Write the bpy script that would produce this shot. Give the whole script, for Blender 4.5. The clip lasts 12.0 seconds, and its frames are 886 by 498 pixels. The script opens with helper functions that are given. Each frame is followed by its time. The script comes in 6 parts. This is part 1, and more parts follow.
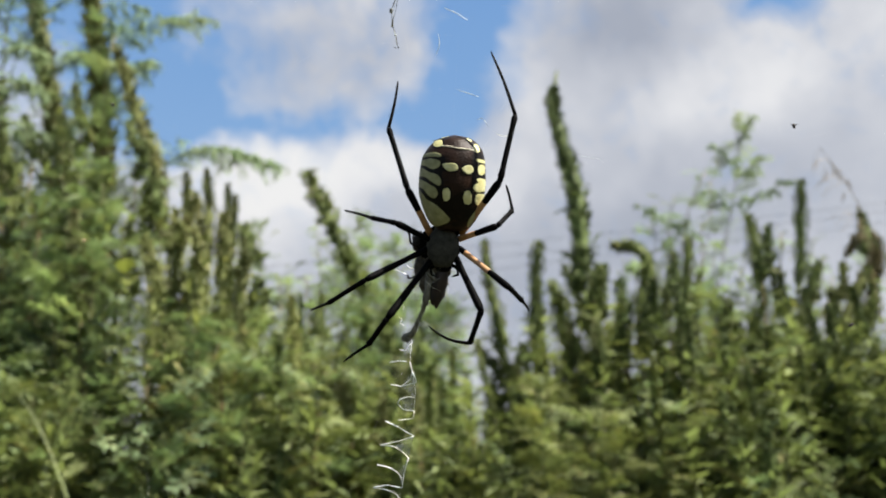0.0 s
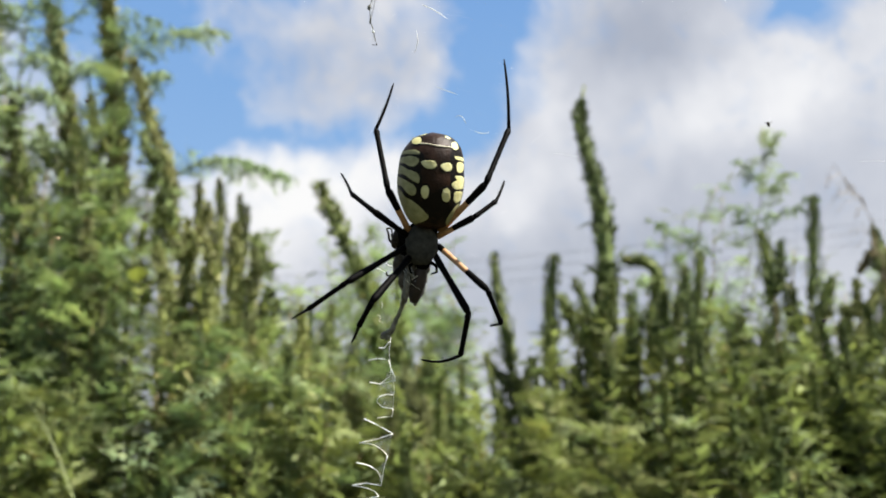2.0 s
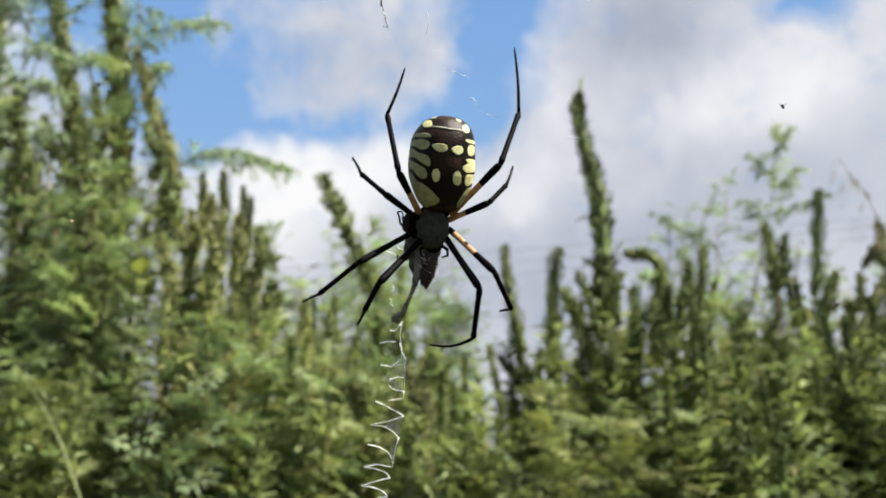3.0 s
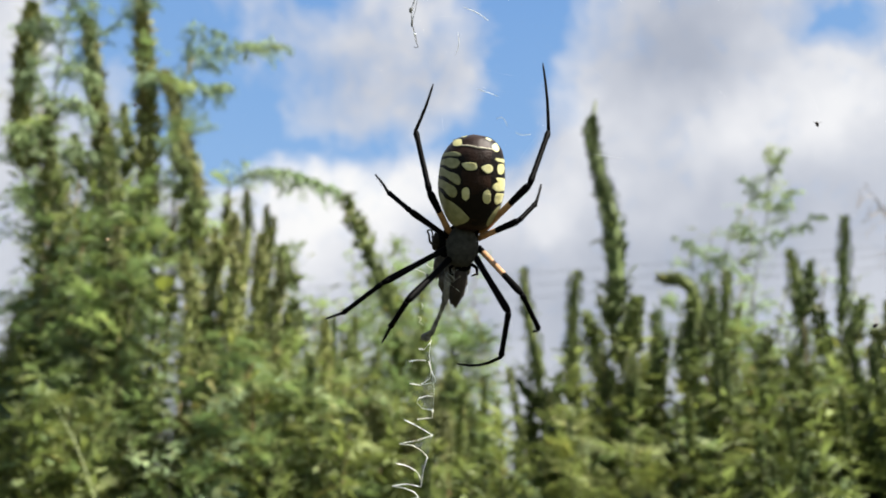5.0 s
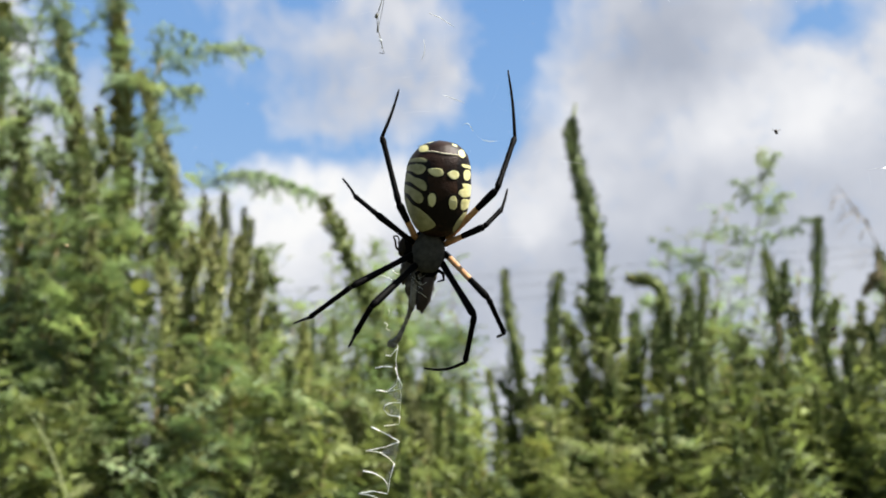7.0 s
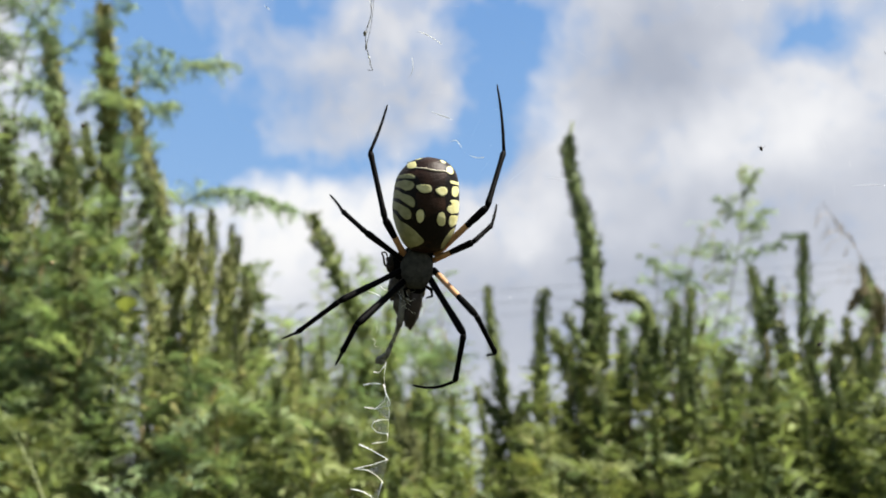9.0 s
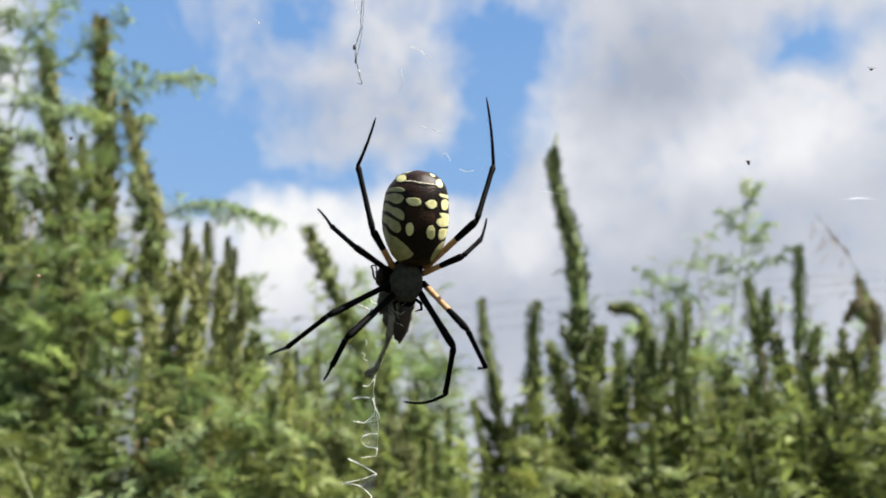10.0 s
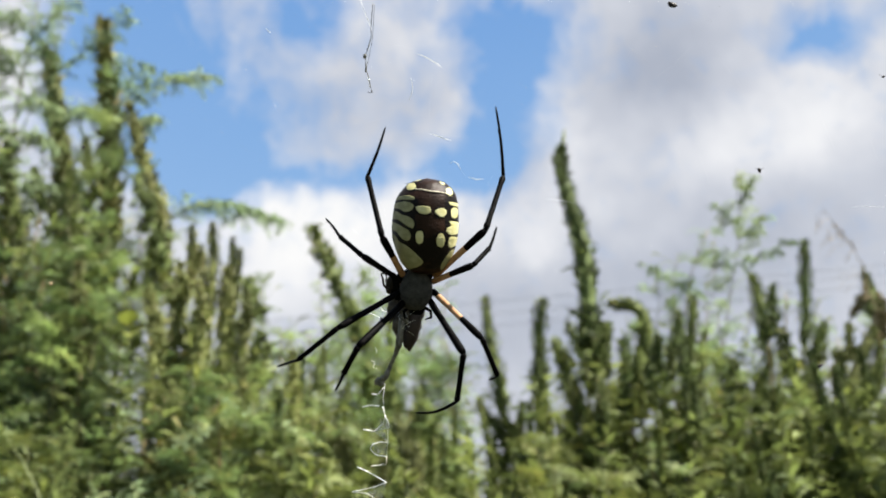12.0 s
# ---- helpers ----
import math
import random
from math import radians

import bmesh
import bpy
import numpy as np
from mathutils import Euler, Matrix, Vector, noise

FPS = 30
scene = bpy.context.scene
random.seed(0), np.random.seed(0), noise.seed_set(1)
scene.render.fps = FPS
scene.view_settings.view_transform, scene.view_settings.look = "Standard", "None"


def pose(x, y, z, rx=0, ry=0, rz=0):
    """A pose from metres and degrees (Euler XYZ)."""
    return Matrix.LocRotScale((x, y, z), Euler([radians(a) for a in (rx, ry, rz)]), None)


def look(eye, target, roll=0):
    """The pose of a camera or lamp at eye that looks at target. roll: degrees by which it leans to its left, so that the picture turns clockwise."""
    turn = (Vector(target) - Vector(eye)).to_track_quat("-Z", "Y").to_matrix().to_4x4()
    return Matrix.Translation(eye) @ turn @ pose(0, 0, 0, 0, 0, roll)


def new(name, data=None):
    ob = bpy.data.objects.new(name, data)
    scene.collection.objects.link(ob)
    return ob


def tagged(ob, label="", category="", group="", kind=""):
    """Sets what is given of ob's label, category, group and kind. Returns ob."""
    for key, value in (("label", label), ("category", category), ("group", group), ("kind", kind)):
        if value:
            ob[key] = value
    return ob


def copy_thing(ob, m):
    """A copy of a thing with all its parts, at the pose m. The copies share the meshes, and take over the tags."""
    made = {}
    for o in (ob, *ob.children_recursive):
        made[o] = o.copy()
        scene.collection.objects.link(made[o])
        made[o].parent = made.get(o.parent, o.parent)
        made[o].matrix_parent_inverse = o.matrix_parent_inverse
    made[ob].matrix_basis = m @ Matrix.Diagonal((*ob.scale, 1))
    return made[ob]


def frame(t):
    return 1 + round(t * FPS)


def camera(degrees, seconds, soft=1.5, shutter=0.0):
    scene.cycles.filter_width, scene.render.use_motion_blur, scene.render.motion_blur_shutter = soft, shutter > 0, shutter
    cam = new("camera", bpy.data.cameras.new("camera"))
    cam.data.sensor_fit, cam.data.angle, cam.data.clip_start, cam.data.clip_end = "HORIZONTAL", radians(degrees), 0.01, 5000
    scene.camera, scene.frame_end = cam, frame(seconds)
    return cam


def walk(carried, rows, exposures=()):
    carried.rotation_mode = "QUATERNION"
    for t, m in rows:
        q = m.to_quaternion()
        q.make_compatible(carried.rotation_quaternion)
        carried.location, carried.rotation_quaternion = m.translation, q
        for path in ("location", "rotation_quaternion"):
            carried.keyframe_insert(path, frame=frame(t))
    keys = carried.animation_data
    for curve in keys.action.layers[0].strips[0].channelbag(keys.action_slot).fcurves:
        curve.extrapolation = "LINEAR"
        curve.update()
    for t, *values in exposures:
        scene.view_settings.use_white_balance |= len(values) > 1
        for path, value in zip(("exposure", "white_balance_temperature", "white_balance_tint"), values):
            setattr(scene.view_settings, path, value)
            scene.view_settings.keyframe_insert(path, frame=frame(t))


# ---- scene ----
cam = camera(60, 12.0, soft=1.8, shutter=0.3)
EYE = Vector((0, 0, 1.1))


def aim(pan, tilt, lean, at=EYE):
    """A pose at a place, turned pan degrees to the right, tilt upwards, leaning to its left."""
    return pose(*at, 90 + tilt, 0, -pan) @ pose(0, 0, 0, 0, 0, lean)


# seconds, pan, tilt, lean of the hand-held camera
VIEW = [
    (0, 2.065, 19.845, -2.280),
    (0.5, 2.678, 20.935, -2.423),
    (1, 2.619, 20.988, -2.042),
    (1.5, 2.039, 20.815, -1.658),
    (2, 1.269, 20.789, -1.397),
    (2.5, 0.840, 20.616, -1.042),
    (3, 1.001, 20.246, -1.042),
    (3.5, 0.402, 20.851, -0.344),
    (3.7, -0.051, 21.400, 0.133),
    (5.3, -0.771, 21.888, 0.374),
    (5.5, -0.807, 21.907, 0.447),
    (6, -0.765, 21.971, 0.401),
    (6.5, -0.000, 22.000, -0.000),
    (7, 1.017, 22.007, -0.518),
    (7.5, 1.793, 22.525, -0.804),
    (7.7, 1.896, 22.730, -0.985),
    (9.3, 2.051, 23.516, -0.951),
    (9.5, 2.325, 23.773, -1.091),
    (10, 2.317, 24.173, -1.154),
    (10.5, 1.677, 24.167, -1.252),
    (11, 0.823, 24.140, -0.902),
    (11.5, 1.106, 24.147, -0.962),
    (12, 1.936, 24.016, -1.557),
]
walk(cam, [(t, aim(p, e, l)) for t, p, e, l in VIEW], [(0, 1.6), (0.5, 1.64), (1.0, 1.74), (2.0, 1.76), (10.5, 1.76), (11.0, 1.85), (11.5, 1.80), (12.0, 1.76)])
cam.data.dof.use_dof = True
cam.data.dof.focus_distance = 0.15
cam.data.dof.aperture_fstop = 21

# ---- world, sun ----
SUN_DIR = Vector((0.54, -0.29, 0.78)).normalized()
world = bpy.data.worlds.new("sky")
scene.world = world
world.use_nodes = True
wn = world.node_tree
sky = wn.nodes.new("ShaderNodeTexSky")
sky.sky_type = "NISHITA"
sky.sun_disc = False
sky.sun_elevation = math.asin(SUN_DIR.z)
sky.sun_rotation = math.atan2(SUN_DIR.x, SUN_DIR.y)
wn.links.new(sky.outputs[0], wn.nodes["Background"].inputs[0])
wn.nodes["Background"].inputs[1].default_value = 0.05
sun = new("sun", bpy.data.lights.new("sun", "SUN"))
sun.data.energy = 5.0
sun.data.angle = radians(0.5)
sun.data.color = (1.0, 0.95, 0.86)
sun.matrix_world = look((0, 0, 6), Vector((0, 0, 6)) - SUN_DIR)


# ---- materials ----
def material(name):
    m = bpy.data.materials.new(name)
    m.use_nodes = True
    nt = m.node_tree
    return m, nt, nt.nodes["Principled BSDF"], nt.nodes["Material Output"]


def node(nt, kind, **values):
    n = nt.nodes.new(kind)
    for k, v in values.items():
        n.inputs[k.replace("_", " ")].default_value = v
    return n


def ramp(nt, fac, stops):
    r = nt.nodes.new("ShaderNodeValToRGB")
    while len(r.color_ramp.elements) < len(stops):
        r.color_ramp.elements.new(0.5)
    for e, (p, c) in zip(r.color_ramp.elements, stops):
        e.position, e.color = p, (*c, 1)
    nt.links.new(fac, r.inputs[0])
    return r.outputs[0]


def mixed(nt, a, b, fac, mode="MIX"):
    """Colour b over a by fac; each may be a socket or a value."""
    m = nt.nodes.new("ShaderNodeMix")
    m.data_type, m.blend_type = "RGBA", mode
    for sock, v in ((m.inputs[0], fac), (m.inputs[6], a), (m.inputs[7], b)):
        if hasattr(v, "is_output"):
            nt.links.new(v, sock)
        elif isinstance(v, tuple):
            sock.default_value = (*v, 1)
        else:
            sock.default_value = v
    return m.outputs[2]


def calc(nt, op, a, b=0.0, c=0.0):
    m = nt.nodes.new("ShaderNodeMath")
    m.operation = op
    for sock, v in zip(m.inputs, (a, b, c)):
        if hasattr(v, "is_output"):
            nt.links.new(v, sock)
        else:
            sock.default_value = v
    return m.outputs[0]


def noise_out(nt, scale, detail=3.0, kind="Object", rough=0.55):
    tc = nt.nodes.new("ShaderNodeTexCoord")
    n = node(nt, "ShaderNodeTexNoise", Scale=scale, Detail=detail, Roughness=rough)
    nt.links.new(tc.outputs[kind], n.inputs["Vector"])
    return n.outputs["Fac"]


def leafy(name, dark, light, dry, translucency=0.3, rough=0.5, through_tint=(0.95, 1.0, 0.62), clumps=0.0):
    """Foliage: colour varies leaf by leaf, in stains and in dark clumps, with light coming through."""
    m, nt, p, out = material(name)
    geo = nt.nodes.new("ShaderNodeNewGeometry")
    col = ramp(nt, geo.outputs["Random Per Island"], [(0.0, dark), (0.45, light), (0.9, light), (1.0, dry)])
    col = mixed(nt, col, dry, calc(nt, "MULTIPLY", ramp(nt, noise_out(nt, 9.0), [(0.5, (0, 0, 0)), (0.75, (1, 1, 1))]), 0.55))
    # dark clumps: older leaves, and the shade between them put into the colour
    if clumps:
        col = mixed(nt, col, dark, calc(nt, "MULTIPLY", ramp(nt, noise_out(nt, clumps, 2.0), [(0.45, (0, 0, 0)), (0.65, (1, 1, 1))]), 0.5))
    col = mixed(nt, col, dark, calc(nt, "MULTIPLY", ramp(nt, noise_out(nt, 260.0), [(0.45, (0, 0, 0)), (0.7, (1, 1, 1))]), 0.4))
    plant = nt.nodes.new("ShaderNodeObjectInfo")
    col = mixed(nt, col, ramp(nt, plant.outputs["Random"], [(0.0, (0.68, 0.74, 0.74)), (0.4, (0.95, 0.97, 1.0)), (0.75, (1.03, 1.03, 1.0)), (1.0, (1.14, 1.11, 0.97))]), 1.0, "MULTIPLY")
    nt.links.new(col, p.inputs["Base Color"])
    p.inputs["Roughness"].default_value = rough
    p.inputs["Specular IOR Level"].default_value = 0.16
    tr = nt.nodes.new("ShaderNodeBsdfTranslucent")
    nt.links.new(mixed(nt, col, through_tint, 1.0, "MULTIPLY"), tr.inputs["Color"])
    mix = nt.nodes.new("ShaderNodeMixShader")
    mix.inputs[0].default_value = translucency
    nt.links.new(p.outputs[0], mix.inputs[1])
    nt.links.new(tr.outputs[0], mix.inputs[2])
    nt.links.new(mix.outputs[0], out.inputs[0])
    return m


def plain(name, a, b, scale, rough=0.6, bump=0.0, bump_scale=0.0, detail=4.0, coat=0.0, sheen=0.0):
    m, nt, p, out = material(name)
    nt.links.new(ramp(nt, noise_out(nt, scale, detail), [(0.3, a), (0.7, b)]), p.inputs["Base Color"])
    p.inputs["Roughness"].default_value = rough
    p.inputs["Specular IOR Level"].default_value = 0.25
    p.inputs["Coat Weight"].default_value = coat
    p.inputs["Sheen Weight"].default_value = sheen
    if bump:
        bn = node(nt, "ShaderNodeBump", Strength=bump, Distance=1.0 / bump_scale)
        nt.links.new(noise_out(nt, bump_scale, 3.0), bn.inputs["Height"])
        nt.links.new(bn.outputs[0], p.inputs["Normal"])
    return m


# LEAF darkened for the shaded side of the thicket, FEATHER lightened for the sunlit
LEAF = leafy("pigweed_leaf_shaded", (0.02407, 0.03531, 0.0107), (0.2226, 0.2547, 0.1027), (0.3103, 0.2675, 0.1156), 0.38, 0.5, clumps=17.0)
TIP = leafy("young_sunlit_leaf", (0.07632, 0.0954, 0.03816), (0.2491, 0.2883, 0.1272), (0.3074, 0.2968, 0.1431), 0.42, 0.5)
FEATHER = leafy("ragweed_frond_lit", (0.060, 0.078, 0.030), (0.345, 0.455, 0.25), (0.42, 0.44, 0.24), 0.42, 0.55, clumps=14.0)
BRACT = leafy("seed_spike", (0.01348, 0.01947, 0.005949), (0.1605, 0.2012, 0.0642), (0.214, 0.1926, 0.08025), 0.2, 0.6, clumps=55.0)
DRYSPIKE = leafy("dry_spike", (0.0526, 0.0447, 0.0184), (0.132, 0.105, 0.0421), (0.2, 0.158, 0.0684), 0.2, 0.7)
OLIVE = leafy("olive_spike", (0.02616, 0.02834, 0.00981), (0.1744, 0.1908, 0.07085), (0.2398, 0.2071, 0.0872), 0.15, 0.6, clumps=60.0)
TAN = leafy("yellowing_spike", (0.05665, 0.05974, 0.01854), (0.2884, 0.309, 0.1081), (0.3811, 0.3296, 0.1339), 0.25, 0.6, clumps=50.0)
DRYLEAF = leafy("drying_leaf", (0.12, 0.095, 0.035), (0.36, 0.30, 0.125), (0.42, 0.32, 0.14), 0.35)
PALE = leafy("pale_leaf", (0.0812, 0.106, 0.0244), (0.177, 0.198, 0.0592), (0.213, 0.19, 0.0616), 0.4)
GRASS = leafy("grass_blade", (0.13, 0.16, 0.065), (0.25, 0.285, 0.125), (0.31, 0.30, 0.15), 0.3)
STEM = plain("green_stem", (0.0526, 0.0632, 0.0211), (0.105, 0.105, 0.0421), 40.0, 0.55)
REDSTEM = plain("reddish_stem", (0.1, 0.0684, 0.0263), (0.168, 0.126, 0.0526), 40.0, 0.55)
STRAW = plain("straw", (0.221, 0.163, 0.0895), (0.316, 0.242, 0.142), 60.0, 0.7)
EARTH = plain("weedy_ground", (0.0158, 0.0237, 0.00789), (0.0474, 0.0421, 0.0211), 0.7, 0.9, 0.5, 6.0, 8.0)
BLACK = plain("black_chitin", (0.00063, 0.00063, 0.00063), (0.0019, 0.00173, 0.00173), 900.0, 0.55, 0.4, 4000.0)
BLACK.node_tree.nodes["Principled BSDF"].inputs["Specular IOR Level"].default_value = 0.03
ORANGE = plain("orange_chitin", (0.24, 0.12, 0.052), (0.43, 0.25, 0.125), 700.0, 0.45, 0.3, 4000.0)
METATARSUS = plain("dark_brown_chitin", (0.000948, 0.000948, 0.000948), (0.00252, 0.00221, 0.00189), 1500.0, 0.5)
BROWN = plain("brown_abdomen", (0.00526, 0.00263, 0.00158), (0.0253, 0.0116, 0.00632), 260.0, 0.42, 0.35, 2500.0, 5.0)
INK = plain("black_abdomen_band", (0.00221, 0.00148, 0.00111), (0.00516, 0.00332, 0.00258), 600.0, 0.42, 0.3, 2500.0)
METATARSUS.node_tree.nodes["Principled BSDF"].inputs["Specular IOR Level"].default_value = 0.05
for gloss in (BROWN, INK):
    gloss.node_tree.nodes["Principled BSDF"].inputs["Specular IOR Level"].default_value = 0.12
YELLOW = plain("yellow_spot", (0.40, 0.375, 0.15), (0.56, 0.54, 0.30), 650.0, 0.45, 0.25, 2500.0)
# cream markings, dulled in the colour for the flank turned from the sun
SHADED_CREAM = plain("shaded_cream_spot", (0.17, 0.165, 0.072), (0.29, 0.28, 0.14), 650.0, 0.48, 0.25, 2500.0)
PALELINE = plain("pale_line", (0.42, 0.38, 0.28), (0.62, 0.58, 0.46), 900.0, 0.5)
SILVER = plain("silver_hair", (0.020, 0.020, 0.0175), (0.045, 0.044, 0.038), 1100.0, 0.8, 0.35, 6000.0, 3.0)
SILVER.node_tree.nodes["Principled BSDF"].inputs["Specular IOR Level"].default_value = 0.1
PREY = plain("wrapped_prey", (0.0008, 0.0007, 0.0006), (0.11, 0.095, 0.075), 480.0, 0.6, 0.8, 1500.0, 7.0)
PREYDARK = plain("dark_wing", (0.00632, 0.00421, 0.00308), (0.0289, 0.0192, 0.014), 500.0, 0.5, 0.4, 2000.0)
SILKWRAP = plain("grey_silk", (0.05, 0.05, 0.043), (0.19, 0.187, 0.16), 700.0, 0.6, 0.4, 2500.0)
SILK = leafy("white_silk", (0.84, 0.84, 0.80), (0.88, 0.88, 0.84), (0.90, 0.90, 0.88), 0.12, 0.18, (1.0, 1.0, 1.0))
SILK.node_tree.nodes["Principled BSDF"].inputs["Specular IOR Level"].default_value = 1.0
THREAD = plain("thin_silk", (0.70, 0.70, 0.70), (0.85, 0.85, 0.85), 800.0, 0.25)
FILM, film_nt, film_p, film_out = material("sheer_silk")
film_p.inputs["Base Color"].default_value = (0.8, 0.8, 0.78, 1)
film_p.inputs["Roughness"].default_value = 0.5
film_nt.links.new(ramp(film_nt, noise_out(film_nt, 900.0), [(0.35, (0.12, 0.12, 0.12)), (0.7, (0.4, 0.4, 0.4))]), film_p.inputs["Alpha"])
CABLE = plain("power_cable", (0.0526, 0.0526, 0.0579), (0.0947, 0.0947, 0.105), 1.0, 0.6)


# ---- mesh helpers ----
class Bag:
    """Collects copies of small templates into one mesh."""

    def __init__(self):
        self.v, self.f, self.n, self.mats, self.mat = [], [], 0, [], 0

    def add(self, verts, faces, m=None):
        v = np.asarray(verts, float)
        if m is not None:
            a = np.array(m)
            v = v @ a[:3, :3].T + a[:3, 3]
        self.v.append(v)
        n = self.n
        self.f.extend([tuple(i + n for i in f) for f in faces])
        self.mats.extend([self.mat] * len(faces))
        self.n += len(v)

    def mesh(self, name, mats, smooth=False):
        me = bpy.data.meshes.new(name)
        me.from_pydata(np.concatenate(self.v).tolist() if self.v else [], [], self.f)
        for m in mats if isinstance(mats, (list, tuple)) else [mats]:
            me.materials.append(m)
        me.polygons.foreach_set("material_index", self.mats)
        if smooth:
            me.polygons.foreach_set("use_smooth", [True] * len(me.polygons))
        me.update()
        return me


def piece(name, bag, mats, parent=None, label="", smooth=False, kind=""):
    ob = new(name, bag.mesh(name, mats, smooth))
    ob.parent = parent
    return tagged(ob, label=label, kind=kind)


def frame_along(d, up=Vector((0, 0, 1))):
    """A turn whose z axis runs along d."""
    return Vector((0, 0, 1)).rotation_difference(Vector(d).normalized()).to_matrix().to_4x4()


def tube(bag, pts, radii, sides=6):
    pts = [Vector(p) for p in pts]
    v, f = [], []
    for i, p in enumerate(pts):
        d = pts[min(i + 1, len(pts) - 1)] - pts[max(i - 1, 0)]
        q = frame_along(d)
        for k in range(sides):
            a = 2 * math.pi * k / sides
            v.append(p + q.to_3x3() @ Vector((math.cos(a) * radii[i], math.sin(a) * radii[i], 0)))
    for i in range(len(pts) - 1):
        for k in range(sides):
            a, b = i * sides + k, i * sides + (k + 1) % sides
            f.append((a, b, b + sides, a + sides))
    f.append(tuple(range(sides))[::-1])
    f.append(tuple(range((len(pts) - 1) * sides, len(pts) * sides)))
    bag.add([tuple(q) for q in v], f)


def smooth_path(pts, n):
    """n evenly spaced points on a smooth curve through pts."""
    pts = [Vector(p) for p in pts]
    fine, m = [], 12 * len(pts)
    for i in range(m):
        s = i / (m - 1) * (len(pts) - 1)
        k = min(int(s), len(pts) - 2)
        u = s - k
        p0, p1, p2, p3 = pts[max(k - 1, 0)], pts[k], pts[k + 1], pts[min(k + 2, len(pts) - 1)]
        fine.append(0.5 * ((2 * p1) + (p2 - p0) * u + (2 * p0 - 5 * p1 + 4 * p2 - p3) * u * u + (3 * p1 - p0 - 3 * p2 + p3) * u ** 3))
    run = np.concatenate([[0], np.cumsum([(b - a).length for a, b in zip(fine, fine[1:])])])
    at = np.linspace(0, run[-1], n)
    return [Vector(p) for p in zip(*(np.interp(at, run, [q[k] for q in fine]) for k in range(3)))]


def path_point(pts, s):
    i = max(0.0, min(0.9999, s)) * (len(pts) - 1)
    k = int(i)
    return pts[k].lerp(pts[k + 1], i - k), (pts[k + 1] - pts[k]).normalized()


# ---- sky: drifting clouds ----
# azimuth, elevation and half sizes in degrees of the blue gaps in the cloud cover
GAPS = ((-21.79, 32.70, 4.43, 5.84, 1.1), (-19.88, 28.61, 3.89, 2.38, 1), (-11.41, 40.24, 3.60, 1.92, 0.85), (7.42, 39.11, 5.80, 2.76, 1.05), (6.97, 34.35, 3.25, 2.86, 1.05),
        (3.49, 30.44, 3.68, 2.39, 1.05), (-8.08, 29.21, 9.58, 1.24, 0.7), (-15.0, 33.0, 4.2, 5.5, 0.5), (-9.0, 33.5, 7.0, 4.5, 0.22), (32.96, 34.09, 3.40, 1.66, 1.05), (-26.0, 40.0, 5.0, 6.0, 0.8),
        (-4.70, 48.83, 12.66, 5.33, 0.8), (-29.59, 33.88, 2.95, 5.06, 0.7))
# the same of the grey undersides
GREYS = ((20.56, 35.07, 4.2, 4.0, 0.5), (19.35, 34.91, 7.17, 4.64, 0.8), (23.58, 21.15, 10.97, 5.06, 0.75), (-9.75, 16.76, 12.66, 4.64, 0.6), (-7.14, 33.89, 7.17, 2.95, 0.55), (9.52, 18.43, 10.55, 5.49, 0.7),
         (8.43, 29.74, 2.95, 2.11, 0.4))
BRIGHTS = ((-6.71, 25.89, 10.97, 2.53, 1), (-11.91, 22.44, 6.33, 5.06, 1), (27.79, 28.99, 9.28, 2.95, 0.8), (11.01, 32.40, 2.95, 4.64, 0.5), (8.08, 23.94, 3.80, 2.53, 0.7),
           (-32.88, 32.59, 2.53, 3.80, 0.9))


